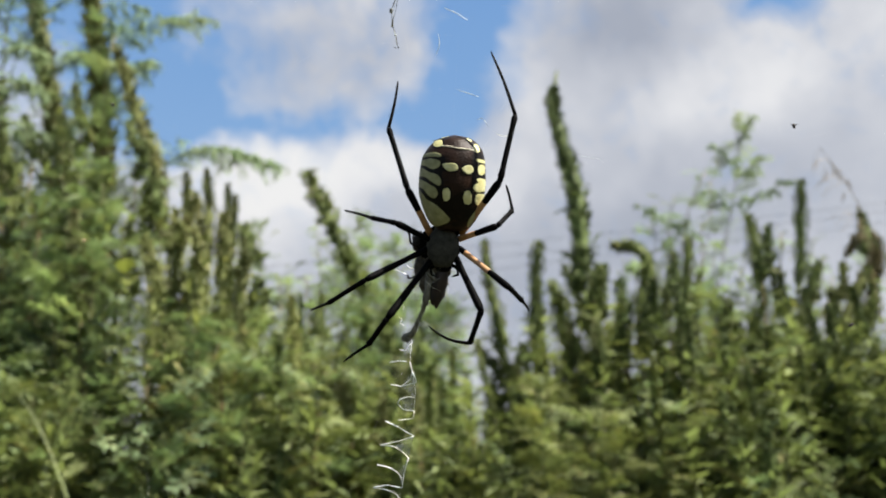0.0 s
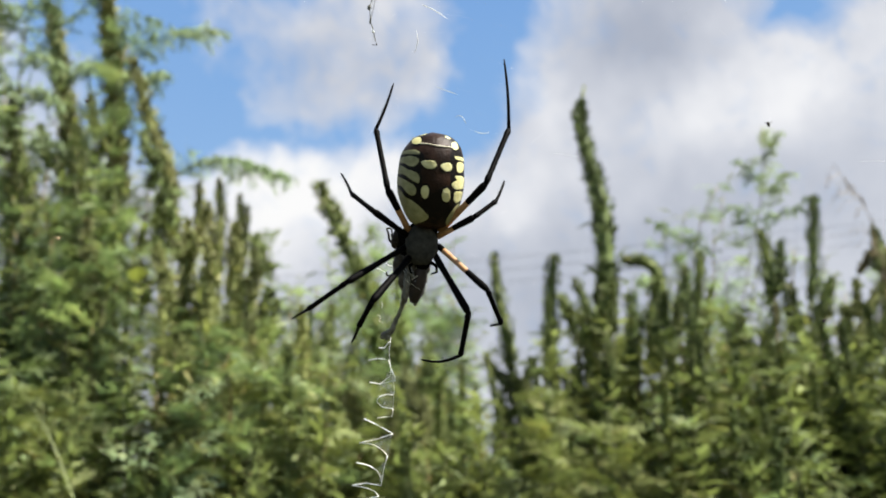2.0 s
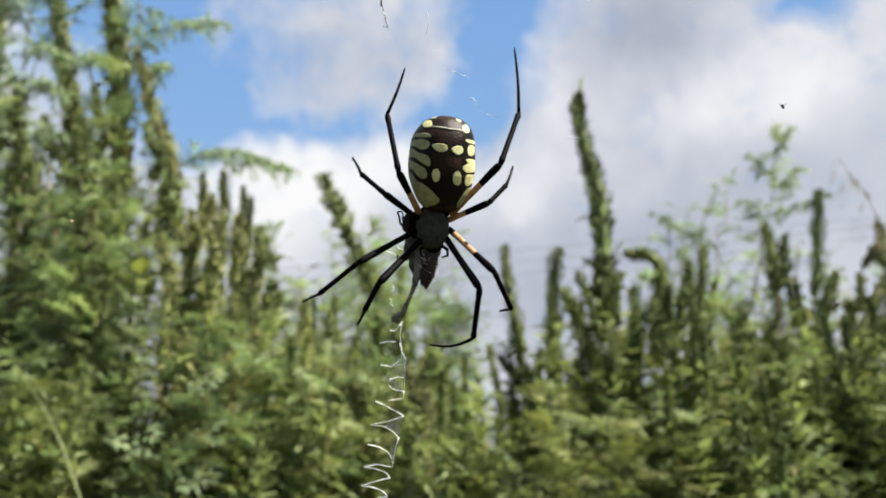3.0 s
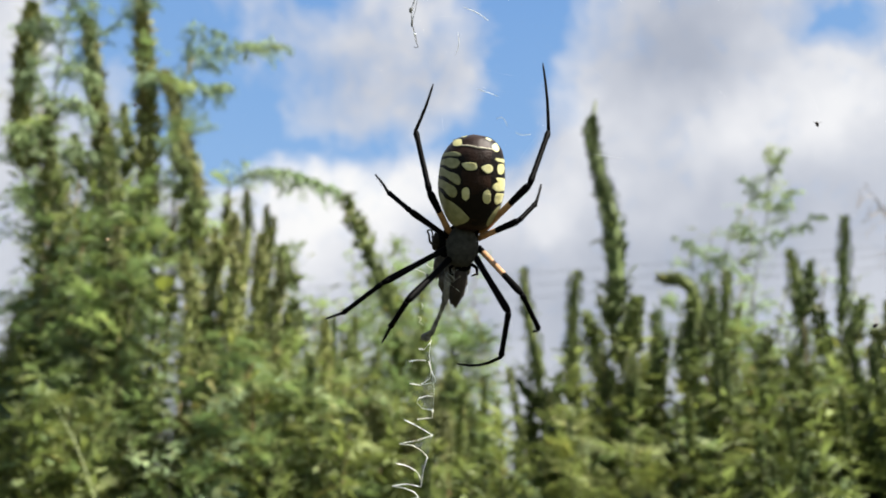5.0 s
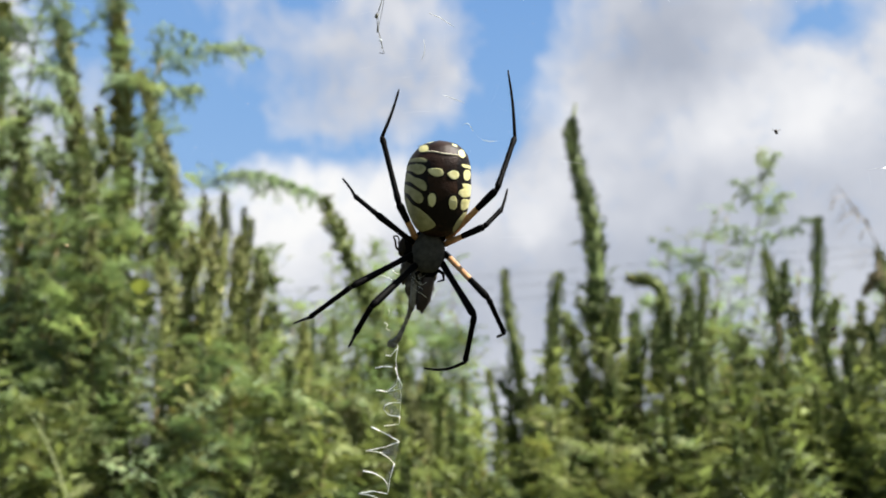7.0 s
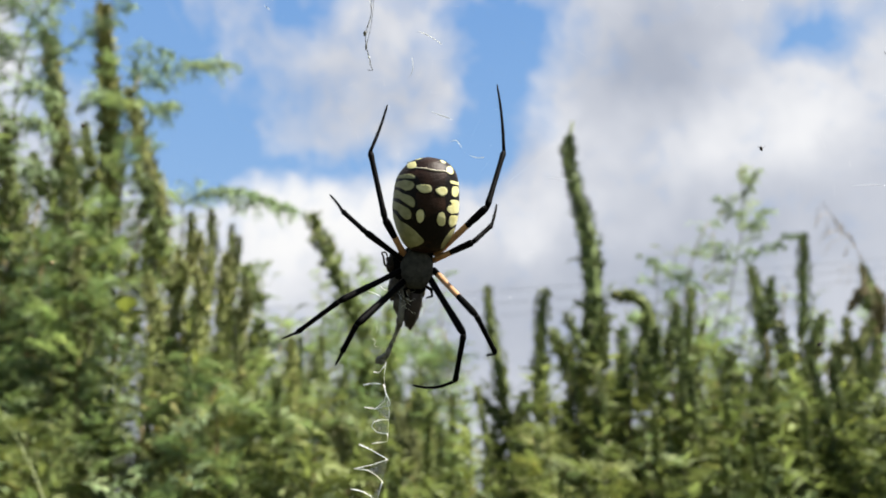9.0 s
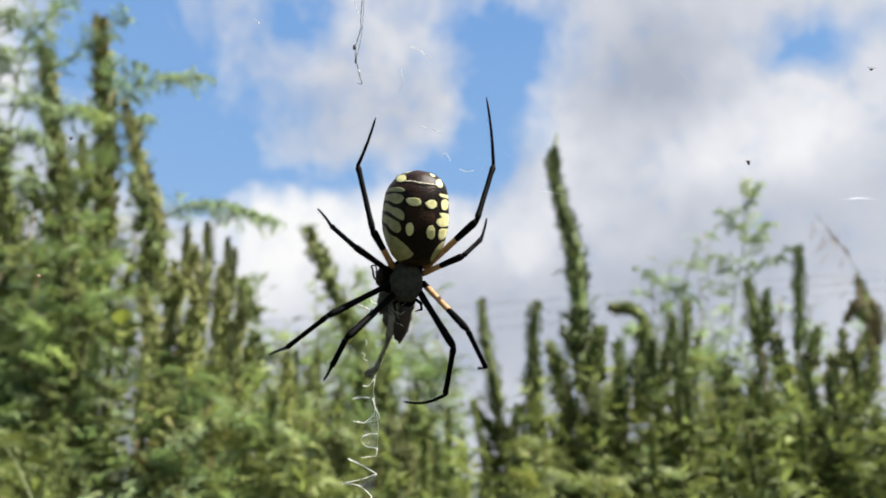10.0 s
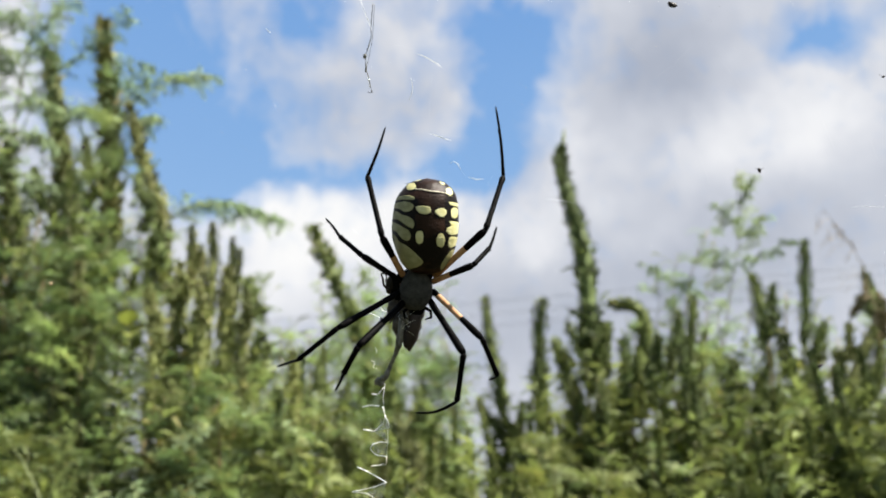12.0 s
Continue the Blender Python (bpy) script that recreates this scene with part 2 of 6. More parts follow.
def cloud_material():
    m, nt, p, out = material("cloud_cover")
    nt.nodes.remove(p)
    uv = nt.nodes.new("ShaderNodeUVMap")
    sep = nt.nodes.new("ShaderNodeSeparateXYZ")
    n1 = node(nt, "ShaderNodeTexNoise", Scale=0.16, Detail=6.0, Roughness=0.55)
    nt.links.new(uv.outputs[0], n1.inputs["Vector"])
    n2 = node(nt, "ShaderNodeTexNoise", Scale=0.24, Detail=5.0, Roughness=0.5)
    nt.links.new(uv.outputs[0], n2.inputs["Vector"])
    # ragged edges: push the coordinates about
    off = nt.nodes.new("ShaderNodeVectorMath")
    off.operation = "MULTIPLY_ADD"
    nt.links.new(n1.outputs["Color"], off.inputs[0])
    off.inputs[1].default_value = (7.0, 6.0, 0)
    off.inputs[2].default_value = (-3.5, -3.0, 0)
    add = nt.nodes.new("ShaderNodeVectorMath")
    nt.links.new(uv.outputs[0], add.inputs[0])
    nt.links.new(off.outputs[0], add.inputs[1])
    nt.links.new(add.outputs[0], sep.inputs[0])

    def blobs(rows):
        total = None
        for a, e, ra, re, w in rows:
            x = calc(nt, "MULTIPLY", calc(nt, "SUBTRACT", sep.outputs[0], a), 1 / ra)
            y = calc(nt, "MULTIPLY", calc(nt, "SUBTRACT", sep.outputs[1], e), 1 / re)
            r2 = calc(nt, "ADD", calc(nt, "MULTIPLY", x, x), calc(nt, "MULTIPLY", y, y))
            g = calc(nt, "MULTIPLY", calc(nt, "POWER", 2.718, calc(nt, "MULTIPLY", r2, -0.9)), w)
            total = g if total is None else calc(nt, "ADD", total, g)
        return total

    gap = blobs(GAPS)
    wisps = node(nt, "ShaderNodeTexNoise", Scale=0.62, Detail=7.0, Roughness=0.6)
    nt.links.new(add.outputs[0], wisps.inputs["Vector"])
    cover = calc(nt, "ADD", calc(nt, "SUBTRACT", 1.0, gap), calc(nt, "MULTIPLY", calc(nt, "SUBTRACT", n2.outputs["Fac"], 0.5), 0.75))
    cover = calc(nt, "ADD", cover, calc(nt, "MULTIPLY", calc(nt, "SUBTRACT", wisps.outputs["Fac"], 0.5), 0.85))
    fac = ramp(nt, cover, [(0.12, (0.03, 0.03, 0.03)), (0.5, (0.5, 0.5, 0.5)), (0.95, (1, 1, 1))])
    shade = calc(nt, "SUBTRACT", blobs(BRIGHTS), blobs(GREYS))
    shade = calc(nt, "ADD", calc(nt, "MULTIPLY_ADD", shade, 0.42, 0.5), calc(nt, "MULTIPLY", calc(nt, "SUBTRACT", n2.outputs["Fac"], 0.5), 0.55))
    col = ramp(nt, shade, [(0.0, (0.42, 0.46, 0.55)), (0.45, (0.62, 0.65, 0.72)), (0.8, (0.86, 0.87, 0.90)), (1.0, (0.95, 0.95, 0.95))])
    em = nt.nodes.new("ShaderNodeEmission")
    nt.links.new(col, em.inputs[0])
    clear = nt.nodes.new("ShaderNodeSeparateXYZ")
    nt.links.new(uv.outputs[0], clear.inputs[0])
    blue = ramp(nt, calc(nt, "MULTIPLY", clear.outputs[1], 1 / 60), [(0.0, (0.50, 0.62, 0.80)), (0.45, (0.25, 0.45, 0.77)), (0.75, (0.155, 0.345, 0.71)), (1.0, (0.08, 0.22, 0.55))])
    nt.links.new(mixed(nt, blue, col, fac), em.inputs[0])
    em.inputs[1].default_value = 0.3025
    nt.links.new(em.outputs[0], out.inputs[0])
    return m


def cloud_cover():
    """A piece of the sky's vault, far off, with the drifting clouds on it."""
    bm = bmesh.new()
    uvl = bm.loops.layers.uv.new("degrees")
    az, el, r = [a * 4.0 for a in range(-22, 23)], [-2 + e * 4.0 for e in range(0, 19)], 1500.0
    grid = [[bm.verts.new((r * math.sin(radians(a)) * math.cos(radians(e)), r * math.cos(radians(a)) * math.cos(radians(e)), r * math.sin(radians(e))))
             for a in az] for e in el]
    for i in range(len(el) - 1):
        for j in range(len(az) - 1):
            f = bm.faces.new((grid[i][j], grid[i + 1][j], grid[i + 1][j + 1], grid[i][j + 1]))
            f.smooth = True
            for loop, (e, a) in zip(f.loops, ((i, j), (i + 1, j), (i + 1, j + 1), (i, j + 1))):
                loop[uvl].uv = (az[a], el[e])
    me = bpy.data.meshes.new("backdrop_clouds")
    bm.to_mesh(me)
    me.materials.append(cloud_material())
    return tagged(new("backdrop_clouds", me), "white and grey broken clouds drifting over blue sky", "cloud", kind="structure")


CLOUDS = cloud_cover()


# ---- ground ----
def ground():
    bm = bmesh.new()
    rings = [0.4, 0.8, 1.5, 3, 6, 12, 30, 80, 250, 900, 3000]
    prev = [bm.verts.new((0, 1, 0))] * 36
    for k, r in enumerate(rings):
        ring = []
        for j in range(36):
            a = 2 * math.pi * j / 36
            ring.append(bm.verts.new((r * math.cos(a), 1 + r * math.sin(a), random.uniform(-0.012, 0.012) if k else 0)))
        for j in range(36):
            i = (j + 1) % 36
            if k == 0:
                bm.faces.new((prev[0], ring[j], ring[i]))
            else:
                bm.faces.new((prev[j], ring[j], ring[i], prev[i]))
        prev = ring
    me = bpy.data.meshes.new("ground")
    bm.normal_update()
    bm.to_mesh(me)
    me.materials.append(EARTH)
    return tagged(new("ground", me), "weedy bare earth under the tall weeds", "ground", kind="structure")


ground()

# ---- spider, in millimetres: x to its right in view, z up, y away ----
MM = 0.001
# seconds, bearing, height angle and lean of the web and the spider on it
SWING = [
    (0, 2.489, 23.837, -2.45),
    (0.5, 1.225, 25.699, -1.79),
    (1, 0.131, 25.804, -0.95),
    (1.5, 0.154, 25.222, -0.85),
    (2, -0.121, 25.012, -0.81),
    (2.5, 0.240, 25.421, -0.78),
    (3, 0.506, 25.694, -0.82),
    (3.5, 0.403, 25.777, -0.34),
    (3.7, 0.772, 26.074, -0.23),
    (5.3, 1.156, 25.801, -0.47),
    (5.5, 0.988, 25.571, -0.33),
    (6, 0.534, 25.379, -0.16),
    (6.5, 0.372, 25.427, -0.16),
    (7, 0.117, 25.632, -0.13),
    (7.5, 0.044, 25.641, -0.05),
    (7.7, 0.154, 25.641, -0.23),
    (9.3, 0.093, 25.674, -0.10),
    (9.5, -0.459, 25.093, 0.09),
    (10, -0.428, 25.624, 0.03),
    (10.5, -0.355, 24.844, -0.40),
    (11, 0.073, 25.276, -0.58),
    (11.5, -0.095, 25.436, -0.45),
    (12, 0.007, 24.876, -0.75),
]


def hung(p, e, l):
    """The pose of the web at a bearing, a height angle and a lean."""
    d = Vector((math.sin(radians(p)) * math.cos(radians(e)), math.cos(radians(p)) * math.cos(radians(e)), math.sin(radians(e))))
    return aim(p, e, l, EYE + d * 0.147) @ pose(0, 0, 0, -90)


# centre line and half width of the abdomen, from its tip (up) to its waist
AB_ROWS = ((1.55, 11.36, 0.05), (1.58, 11.18, 1.34), (1.60, 10.84, 2.62), (1.58, 10.32, 3.70), (1.58, 9.52, 4.50), (1.55, 8.53, 5.31), (1.39, 7.46, 5.79), (1.34, 6.39, 6.06), (1.23, 4.26, 6.28),
           (1.13, 2.11, 6.40), (1.08, -0.04, 6.24), (1.13, -2.19, 5.66), (1.19, -3.80, 5.06), (1.14, -4.88, 4.47), (1.20, -5.96, 3.55), (1.30, -6.71, 2.37), (1.41, -7.04, 0.05))
AB_Z = np.linspace(AB_ROWS[-1][1], AB_ROWS[0][1], 400)
AB_SMOOTH = np.hanning(25) / np.hanning(25).sum()
AB_MID, AB_HALF = [np.convolve(np.pad(np.interp(AB_Z, [r[1] for r in AB_ROWS][::-1], [r[k] for r in AB_ROWS][::-1]), 12, mode="reflect", reflect_type="odd"), AB_SMOOTH, "valid")
                   for k in (0, 2)]


def ab_section(z):
    """Centre and half width of the abdomen at a height."""
    return float(np.interp(z, AB_Z, AB_MID)), max(0.02, float(np.interp(z, AB_Z, AB_HALF)))


def ab_surface(x, z, lift=0.0):
    cx, w = ab_section(z)
    u = max(-0.995, min(0.995, (x - cx) / max(w, 0.01)))
    return Vector((x, -0.9 * w * math.sqrt(1 - u * u) - 0.6 - lift, z)) * MM


def abdomen(parent):
    bag = Bag()
    zs = [2.16 + 9.20 * math.cos(math.pi * i / 79) for i in range(80)]
    v, sides = [], 64
    for z in zs:
        cx, w = ab_section(z)
        for k in range(sides):
            a = 2 * math.pi * k / sides
            wr = 1 + 0.004 * math.sin(5 * a + z * 1.3)
            v.append(((cx + w * math.cos(a)) * MM, (-0.6 - w * 0.9 * math.sin(a) * wr * (1.0 if math.sin(a) > 0 else 0.75)) * MM, z * MM))
    f = [(i * sides + k, i * sides + (k + 1) % sides, (i + 1) * sides + (k + 1) % sides, (i + 1) * sides + k)
         for i in range(len(zs) - 1) for k in range(sides)]
    f += [tuple(range(sides))[::-1], tuple(range((len(zs) - 1) * sides, len(zs) * sides))]
    bag.add(v, f)
    ob = piece("abdomen", bag, BROWN, parent, "glossy dark brown egg-shaped abdomen", True)
    flank = (((-0.92, 7.46), (-1.97, 7.92), (-3.57, 7.80), (-5.20, 7.70), (-5.20, 7.20), (-3.78, 7.16), (-2.28, 7.08), (-1.03, 7.05)),
             ((-1.03, 5.80), (-1.44, 6.43), (-2.70, 6.78), (-3.88, 6.63), (-5.40, 6.40), (-5.40, 5.80), (-3.77, 5.42), (-2.70, 4.85), (-1.65, 4.98)),
             ((-0.92, 2.49), (-1.23, 3.42), (-2.07, 3.95), (-3.12, 4.28), (-3.98, 4.83), (-5.40, 5.30), (-5.40, 3.74), (-3.98, 3.42), (-3.02, 2.75), (-2.07, 2.10), (-1.24, 1.77)),
             ((-1.55, 0.53), (-2.07, 1.46), (-3.02, 1.99), (-3.98, 2.56), (-5.50, 3.15), (-5.50, 1.82), (-4.20, 1.10), (-3.56, 0.28), (-2.71, -0.45), (-1.87, -0.41)),
             ((0.73, -4.48), (0.0, -3.53), (-1.25, -2.28), (-2.50, -1.35), (-3.67, -0.73), (-4.43, 0.32), (-5.50, 1.20), (-5.50, -1.06), (-4.18, -3.53), (-3.33, -5.03), (-2.37, -6.01), (-1.27, -5.70), (0.0, -5.24)))
    rim = (((5.55, 6.68), (6.77, 6.60), (7.60, 6.40), (7.60, 5.90), (6.60, 5.98), (5.87, 6.16)),
           ((5.65, 3.03), (6.76, 3.06), (7.80, 2.70), (7.80, 1.08), (6.55, 0.60), (5.66, 0.64), (5.01, 1.26), (5.22, 1.88), (5.98, 2.31)),
           ((5.67, 0.11), (6.67, 0.22), (7.70, -0.05), (7.50, -1.10), (6.72, -1.48), (5.81, -1.89), (5.36, -1.14)))
    bars = (((-0.61, 5.69), (0.63, 5.89), (1.87, 5.68), (2.18, 4.96), (1.66, 4.44), (0.42, 4.44), (-0.40, 5.07)),
            ((2.91, 4.96), (4.06, 5.50), (4.90, 5.20), (5.01, 4.37), (4.16, 3.84), (3.32, 4.24)))
    waist = ((6.15, -2.21), (6.98, -2.46), (6.34, -3.53), (5.34, -4.79), (4.17, -6.07), (4.02, -5.17), (4.85, -3.67))
    cream = ((-0.22, 10.95, 0.75, 0.27, -12, 2.0), (-2.88, 10.30, 0.54, 0.32, -40, 2.0))
    yellow = ((-1.49, 9.62, 0.96, 0.75, -10, 2.6), (0.05, 0.14, 0.80, 1.34, -3, 2.2), (3.96, -0.45, 0.84, 1.46, 3, 2.3), (5.65, 8.69, 0.64, 0.91, -22, 2.6), (6.62, 4.72, 0.80, 1.12, 0, 2.4), (4.30, 10.30, 0.65, 0.22, 28, 2.0))
    bands = ((2.09, -3.36, 3.97, 4.59, 0, 2.4), (-3.10, 1.01, 2.60, 6.92, 0, 2.6), (6.43, 1.54, 1.70, 5.50, 0, 2.6), (-2.09, 6.23, 2.00, 1.68, 10, 2.4), (6.13, 6.29, 1.50, 1.49, 0, 2.4),
             (0.74, 5.12, 1.75, 0.98, 5, 2.4), (3.95, 4.70, 1.35, 1.08, 3, 2.4))

    def field(row, mat, lift):
        """A marking with a drawn outline, rounded between its corners."""
        n, rings, pts = 48, 9, [Vector(p) for p in row]
        edge = []
        for k in range(n):
            f = k * len(pts) / n
            i, u = int(f), f - int(f)
            a, b, c, d = [pts[(i + q) % len(pts)] for q in (-1, 0, 1, 2)]
            edge.append(b + (c - a) * 0.5 * u + (a * 2 - b * 5 + c * 4 - d) * 0.5 * u * u + (b * 3 - a - c * 3 + d) * 0.5 * u ** 3)
        mid = sum(pts, Vector((0, 0))) / len(pts)
        vv, ff = [tuple(ab_surface(mid.x, mid.y, lift))], []
        for r in range(1, rings + 1):
            for k in range(n):
                q = mid + (edge[k] - mid) * (r / rings) * (1 + random.uniform(-0.012, 0.012))
                z = max(-6.95, min(11.28, q.y))
                cx, w = ab_section(z)
                vv.append(tuple(ab_surface(max(cx - 0.988 * w, min(cx + 0.988 * w, q.x)), z, lift * (1 if r < rings else 0.5))))
        for k in range(n):
            ff.append((0, 1 + (k + 1) % n, 1 + k))
            for r in range(rings - 1):
                a, b = 1 + r * n + k, 1 + r * n + (k + 1) % n
                ff.append((a, b, b + n, a + n))
        b = Bag()
        b.add(vv, ff)
        piece("spot", b, mat, ob, "", True)

    def patch(name, row, mat, lift, wave):
        """A marking on the skin: middle, half sizes, turn and squareness, with a slightly uneven edge."""
        x0, z0, rx, rz, rot, sq = row
        vv, ff, rings, n = [tuple(ab_surface(x0, z0, lift))], [], 8, 40
        ph, t = random.uniform(0, 6.28), radians(-rot)
        for r in range(1, rings + 1):
            for k in range(n):
                a = 2 * math.pi * k / n
                q = r / rings * (abs(math.cos(a)) ** sq + abs(math.sin(a)) ** sq) ** (-1 / sq) * (1 + wave * (math.sin(2 * a + ph) + 0.8 * math.sin(3 * a - ph) + 0.5 * math.sin(7 * a + 2 * ph)))
                c, s = rx * q * math.cos(a), rz * q * math.sin(a)
                x, z = x0 + c * math.cos(t) - s * math.sin(t), max(-6.95, min(11.28, z0 + c * math.sin(t) + s * math.cos(t)))
                cx, w = ab_section(z)
                x = max(cx - 0.985 * w, min(cx + 0.985 * w, x))
                vv.append(tuple(ab_surface(x, z, lift * (1 if r < rings else 0.5))))
        for k in range(n):
            ff.append((0, 1 + k, 1 + (k + 1) % n))
            for r in range(rings - 1):
                a, b = 1 + r * n + k, 1 + r * n + (k + 1) % n
                ff.append((a, a + n, b + n, b))
        b = Bag()
        b.add(vv, ff)
        piece(name, b, mat, ob, "", True)

    for i, row in enumerate(bands):
        patch("black_band", row, INK, 0.020 + 0.002 * i, 0.04)
    for i, (mat, (x, z, rx, rz, rot, sq)) in enumerate([(SHADED_CREAM, row) for row in cream] + [(YELLOW, row) for row in yellow]):
        patch("black_band", (x, z, rx + 0.28, rz + 0.26, rot, sq), INK, 0.040 + 0.006 * i, 0.03)
        patch("spot", (x, z, rx, rz, rot, sq), mat, 0.046 + 0.006 * i, 0.035)
    for mat, rows in ((SHADED_CREAM, flank + (waist,)), (YELLOW, rim + bars)):
        for i, row in enumerate(rows):
            field(row, mat, 0.075 + 0.004 * i)
    b = Bag()
    line = [(-0.74, 9.05), (0.63, 8.94), (2.12, 8.63), (3.60, 8.47), (5.08, 8.31)]
    tube(b, smooth_path([ab_surface(x, z, 0.06) for x, z in line], 25), [(0.13 + 0.05 * math.sin(k * 1.9)) * MM for k in range(25)], 6)
    piece("pale_line", b, PALELINE, ob, "thin cream line across the abdomen", True)
    return ob


def lump(bag, centre, radii, turn=0.0, rough=0.0, seed=0, rows=12, sides=18):
    """A rounded body; rough dents it."""
    v, f = [], []
    q = Matrix.Rotation(radians(turn), 3, "Y")
    for i in range(rows + 1):
        th = math.pi * i / rows
        for k in range(sides):
            a = 2 * math.pi * k / sides
            d = Vector((math.sin(th) * math.cos(a), math.sin(th) * math.sin(a), math.cos(th)))
            s = 1 + rough * (noise.noise(d * 2.2 + Vector((seed, seed, 0))) + 0.5 * noise.noise(d * 5.1 + Vector((0, seed, seed))))
            p = q @ Vector((d.x * radii[0] * s, d.y * radii[1] * s, d.z * radii[2] * s)) + Vector(centre)
            v.append(tuple(p * MM))
    for i in range(rows):
        for k in range(sides):
            a, b = i * sides + k, i * sides + (k + 1) % sides
            f.append((a, a + sides, b + sides, b))
    bag.add(v, f)


def segment(bag, length, profile, sides=10, bristles=0, bend=0.0):
    """A leg joint along z; profile: share of the length and radius in millimetres."""
    pts = [(bend * length * math.sin(math.pi * s) * MM, 0, length * s * MM) for s, r in profile]
    tube(bag, pts, [r * MM for s, r in profile], sides)
    for i in range(bristles):
        s = random.uniform(0.05, 0.97)
        r = float(np.interp(s, [q[0] for q in profile], [q[1] for q in profile]))
        a = random.uniform(0, 6.28)
        l = random.uniform(0.25, 0.55)
        o = Vector((math.cos(a), math.sin(a), 0))
        p = o * r * 0.9 + Vector((0, 0, length * s))
        t = p + o * l * 0.7 + Vector((0, 0, l))
        side = Vector((-math.sin(a), math.cos(a), 0)) * 0.03
        bag.add([tuple((p + side) * MM), tuple((p - side) * MM), tuple(t * MM)], [(0, 1, 2)])


TIMES = (0, 0.5, 1, 1.5, 2, 3, 5.5, 7.5, 9.5, 11)
# hip and share of orange; then knee, ankle and tip of each leg at those times, millimetres across and up
LEGS = {}
LEGS["upper_left"] = ((-2.9, -7.6), 0.55, (
    ((-7.36, 1.19), (-10.93, 12.77), (-9.09, 21.54)), ((-7.14, -0.97), (-9.42, 8.88), (-6.93, 17.32)), ((-7.36, -1.08), (-9.31, 10.07), (-4.98, 18.62)),
    ((-6.93, 0.65), (-9.31, 11.80), (-6.06, 20.57)), ((-7.04, 0.65), (-9.20, 12.02), (-5.85, 20.57)), ((-7.04, 0.72), (-9.18, 11.57), (-5.72, 20.29)),
    ((-6.72, 0.33), (-9.50, 12.25), (-6.16, 21.07)), ((-6.21, -0.72), (-9.38, 12.05), (-6.13, 21.00)), ((-6.86, -0.30), (-9.62, 12.40), (-6.27, 21.32)),
    ((-7.08, 0.14), (-9.87, 11.80), (-6.45, 21.17))))
LEGS["upper_right"] = ((2.9, -7.4), 0.62, (
    ((10.28, 2.71), (13.10, 15.16), (8.44, 27.06)), ((12.23, 1.95), (15.91, 12.02), (15.16, 25.22)), ((12.34, 1.84), (16.78, 11.91), (16.56, 24.68)),
    ((11.91, 2.81), (16.02, 12.23), (15.16, 25.55)), ((11.69, 1.73), (16.02, 12.02), (15.05, 25.11)), ((12.38, 2.32), (15.74, 11.79), (14.78, 24.07)),
    ((12.25, 1.94), (15.70, 11.87), (14.47, 24.78)), ((12.60, 2.14), (15.92, 12.11), (14.52, 24.70)), ((12.95, 1.87), (16.09, 12.49), (14.77, 25.27)),
    ((12.73, 1.55), (16.12, 11.82), (14.64, 25.19))))
LEGS["middle_left"] = ((-2.6, -8.8), 0.18, (
    ((-9.53, -5.30), (-14.29, -4.33), (-19.49, -2.92)), ((-9.85, -3.57), (-14.40, -0.22), (-18.29, 4.01)), ((-9.96, -3.46), (-15.59, 0.54), (-22.19, 5.63)),
    ((-9.31, -3.90), (-13.42, -0.87), (-16.02, 3.03)), ((-9.85, -3.46), (-13.96, -0.22), (-15.91, 3.68)), ((-9.88, -3.26), (-14.21, 0.40), (-15.89, 3.50)),
    ((-10.62, -2.98), (-14.84, 0.55), (-17.43, 4.00)), ((-10.63, -2.44), (-14.62, 0.90), (-16.93, 4.23)), ((-10.41, -2.99), (-14.79, 0.99), (-17.24, 4.11)),
    ((-10.93, -3.38), (-15.18, 0.29), (-17.82, 3.70))))
LEGS["middle_right"] = ((2.5, -8.4), 0.45, (
    ((9.85, -5.85), (12.67, -2.92), (11.47, 1.95)), ((9.42, -6.17), (13.21, -4.01), (12.99, -1.62)), ((10.83, -4.87), (14.94, -2.27), (17.43, 1.62)),
    ((10.07, -4.11), (14.51, -0.87), (16.02, 2.60)), ((9.53, -4.65), (13.64, -1.62), (15.26, 2.27)), ((10.22, -5.10), (13.49, -1.75), (14.76, 1.90)),
    ((10.25, -4.95), (13.35, -1.77), (14.39, 1.94)), ((10.17, -4.94), (13.38, -1.75), (14.56, 2.31)), ((10.29, -4.86), (13.82, -1.71), (14.80, 2.31)),
    ((10.41, -5.17), (13.46, -1.97), (14.86, 2.13))))
LEGS["lower_left"] = ((-3.0, -10.0), 0.0, (
    ((-15.48, -16.24), (-22.73, -20.78), (-26.20, -22.19)), ((-13.21, -17.00), (-21.43, -23.71), (-23.82, -25.76)), ((-12.23, -16.78), (-18.51, -23.17), (-20.68, -24.90)),
    ((-15.26, -19.16), (-22.62, -23.17), (-32.15, -25.44)), ((-15.05, -17.21), (-22.52, -22.41), (-25.66, -24.25)), ((-14.93, -16.61), (-22.52, -22.71), (-25.86, -24.29)),
    ((-16.02, -17.09), (-23.74, -22.95), (-27.16, -24.07)), ((-15.31, -16.37), (-23.51, -22.38), (-26.54, -23.52)), ((-15.54, -16.15), (-23.55, -22.16), (-26.54, -23.43)),
    ((-15.55, -17.19), (-23.19, -23.33), (-27.08, -24.56))))
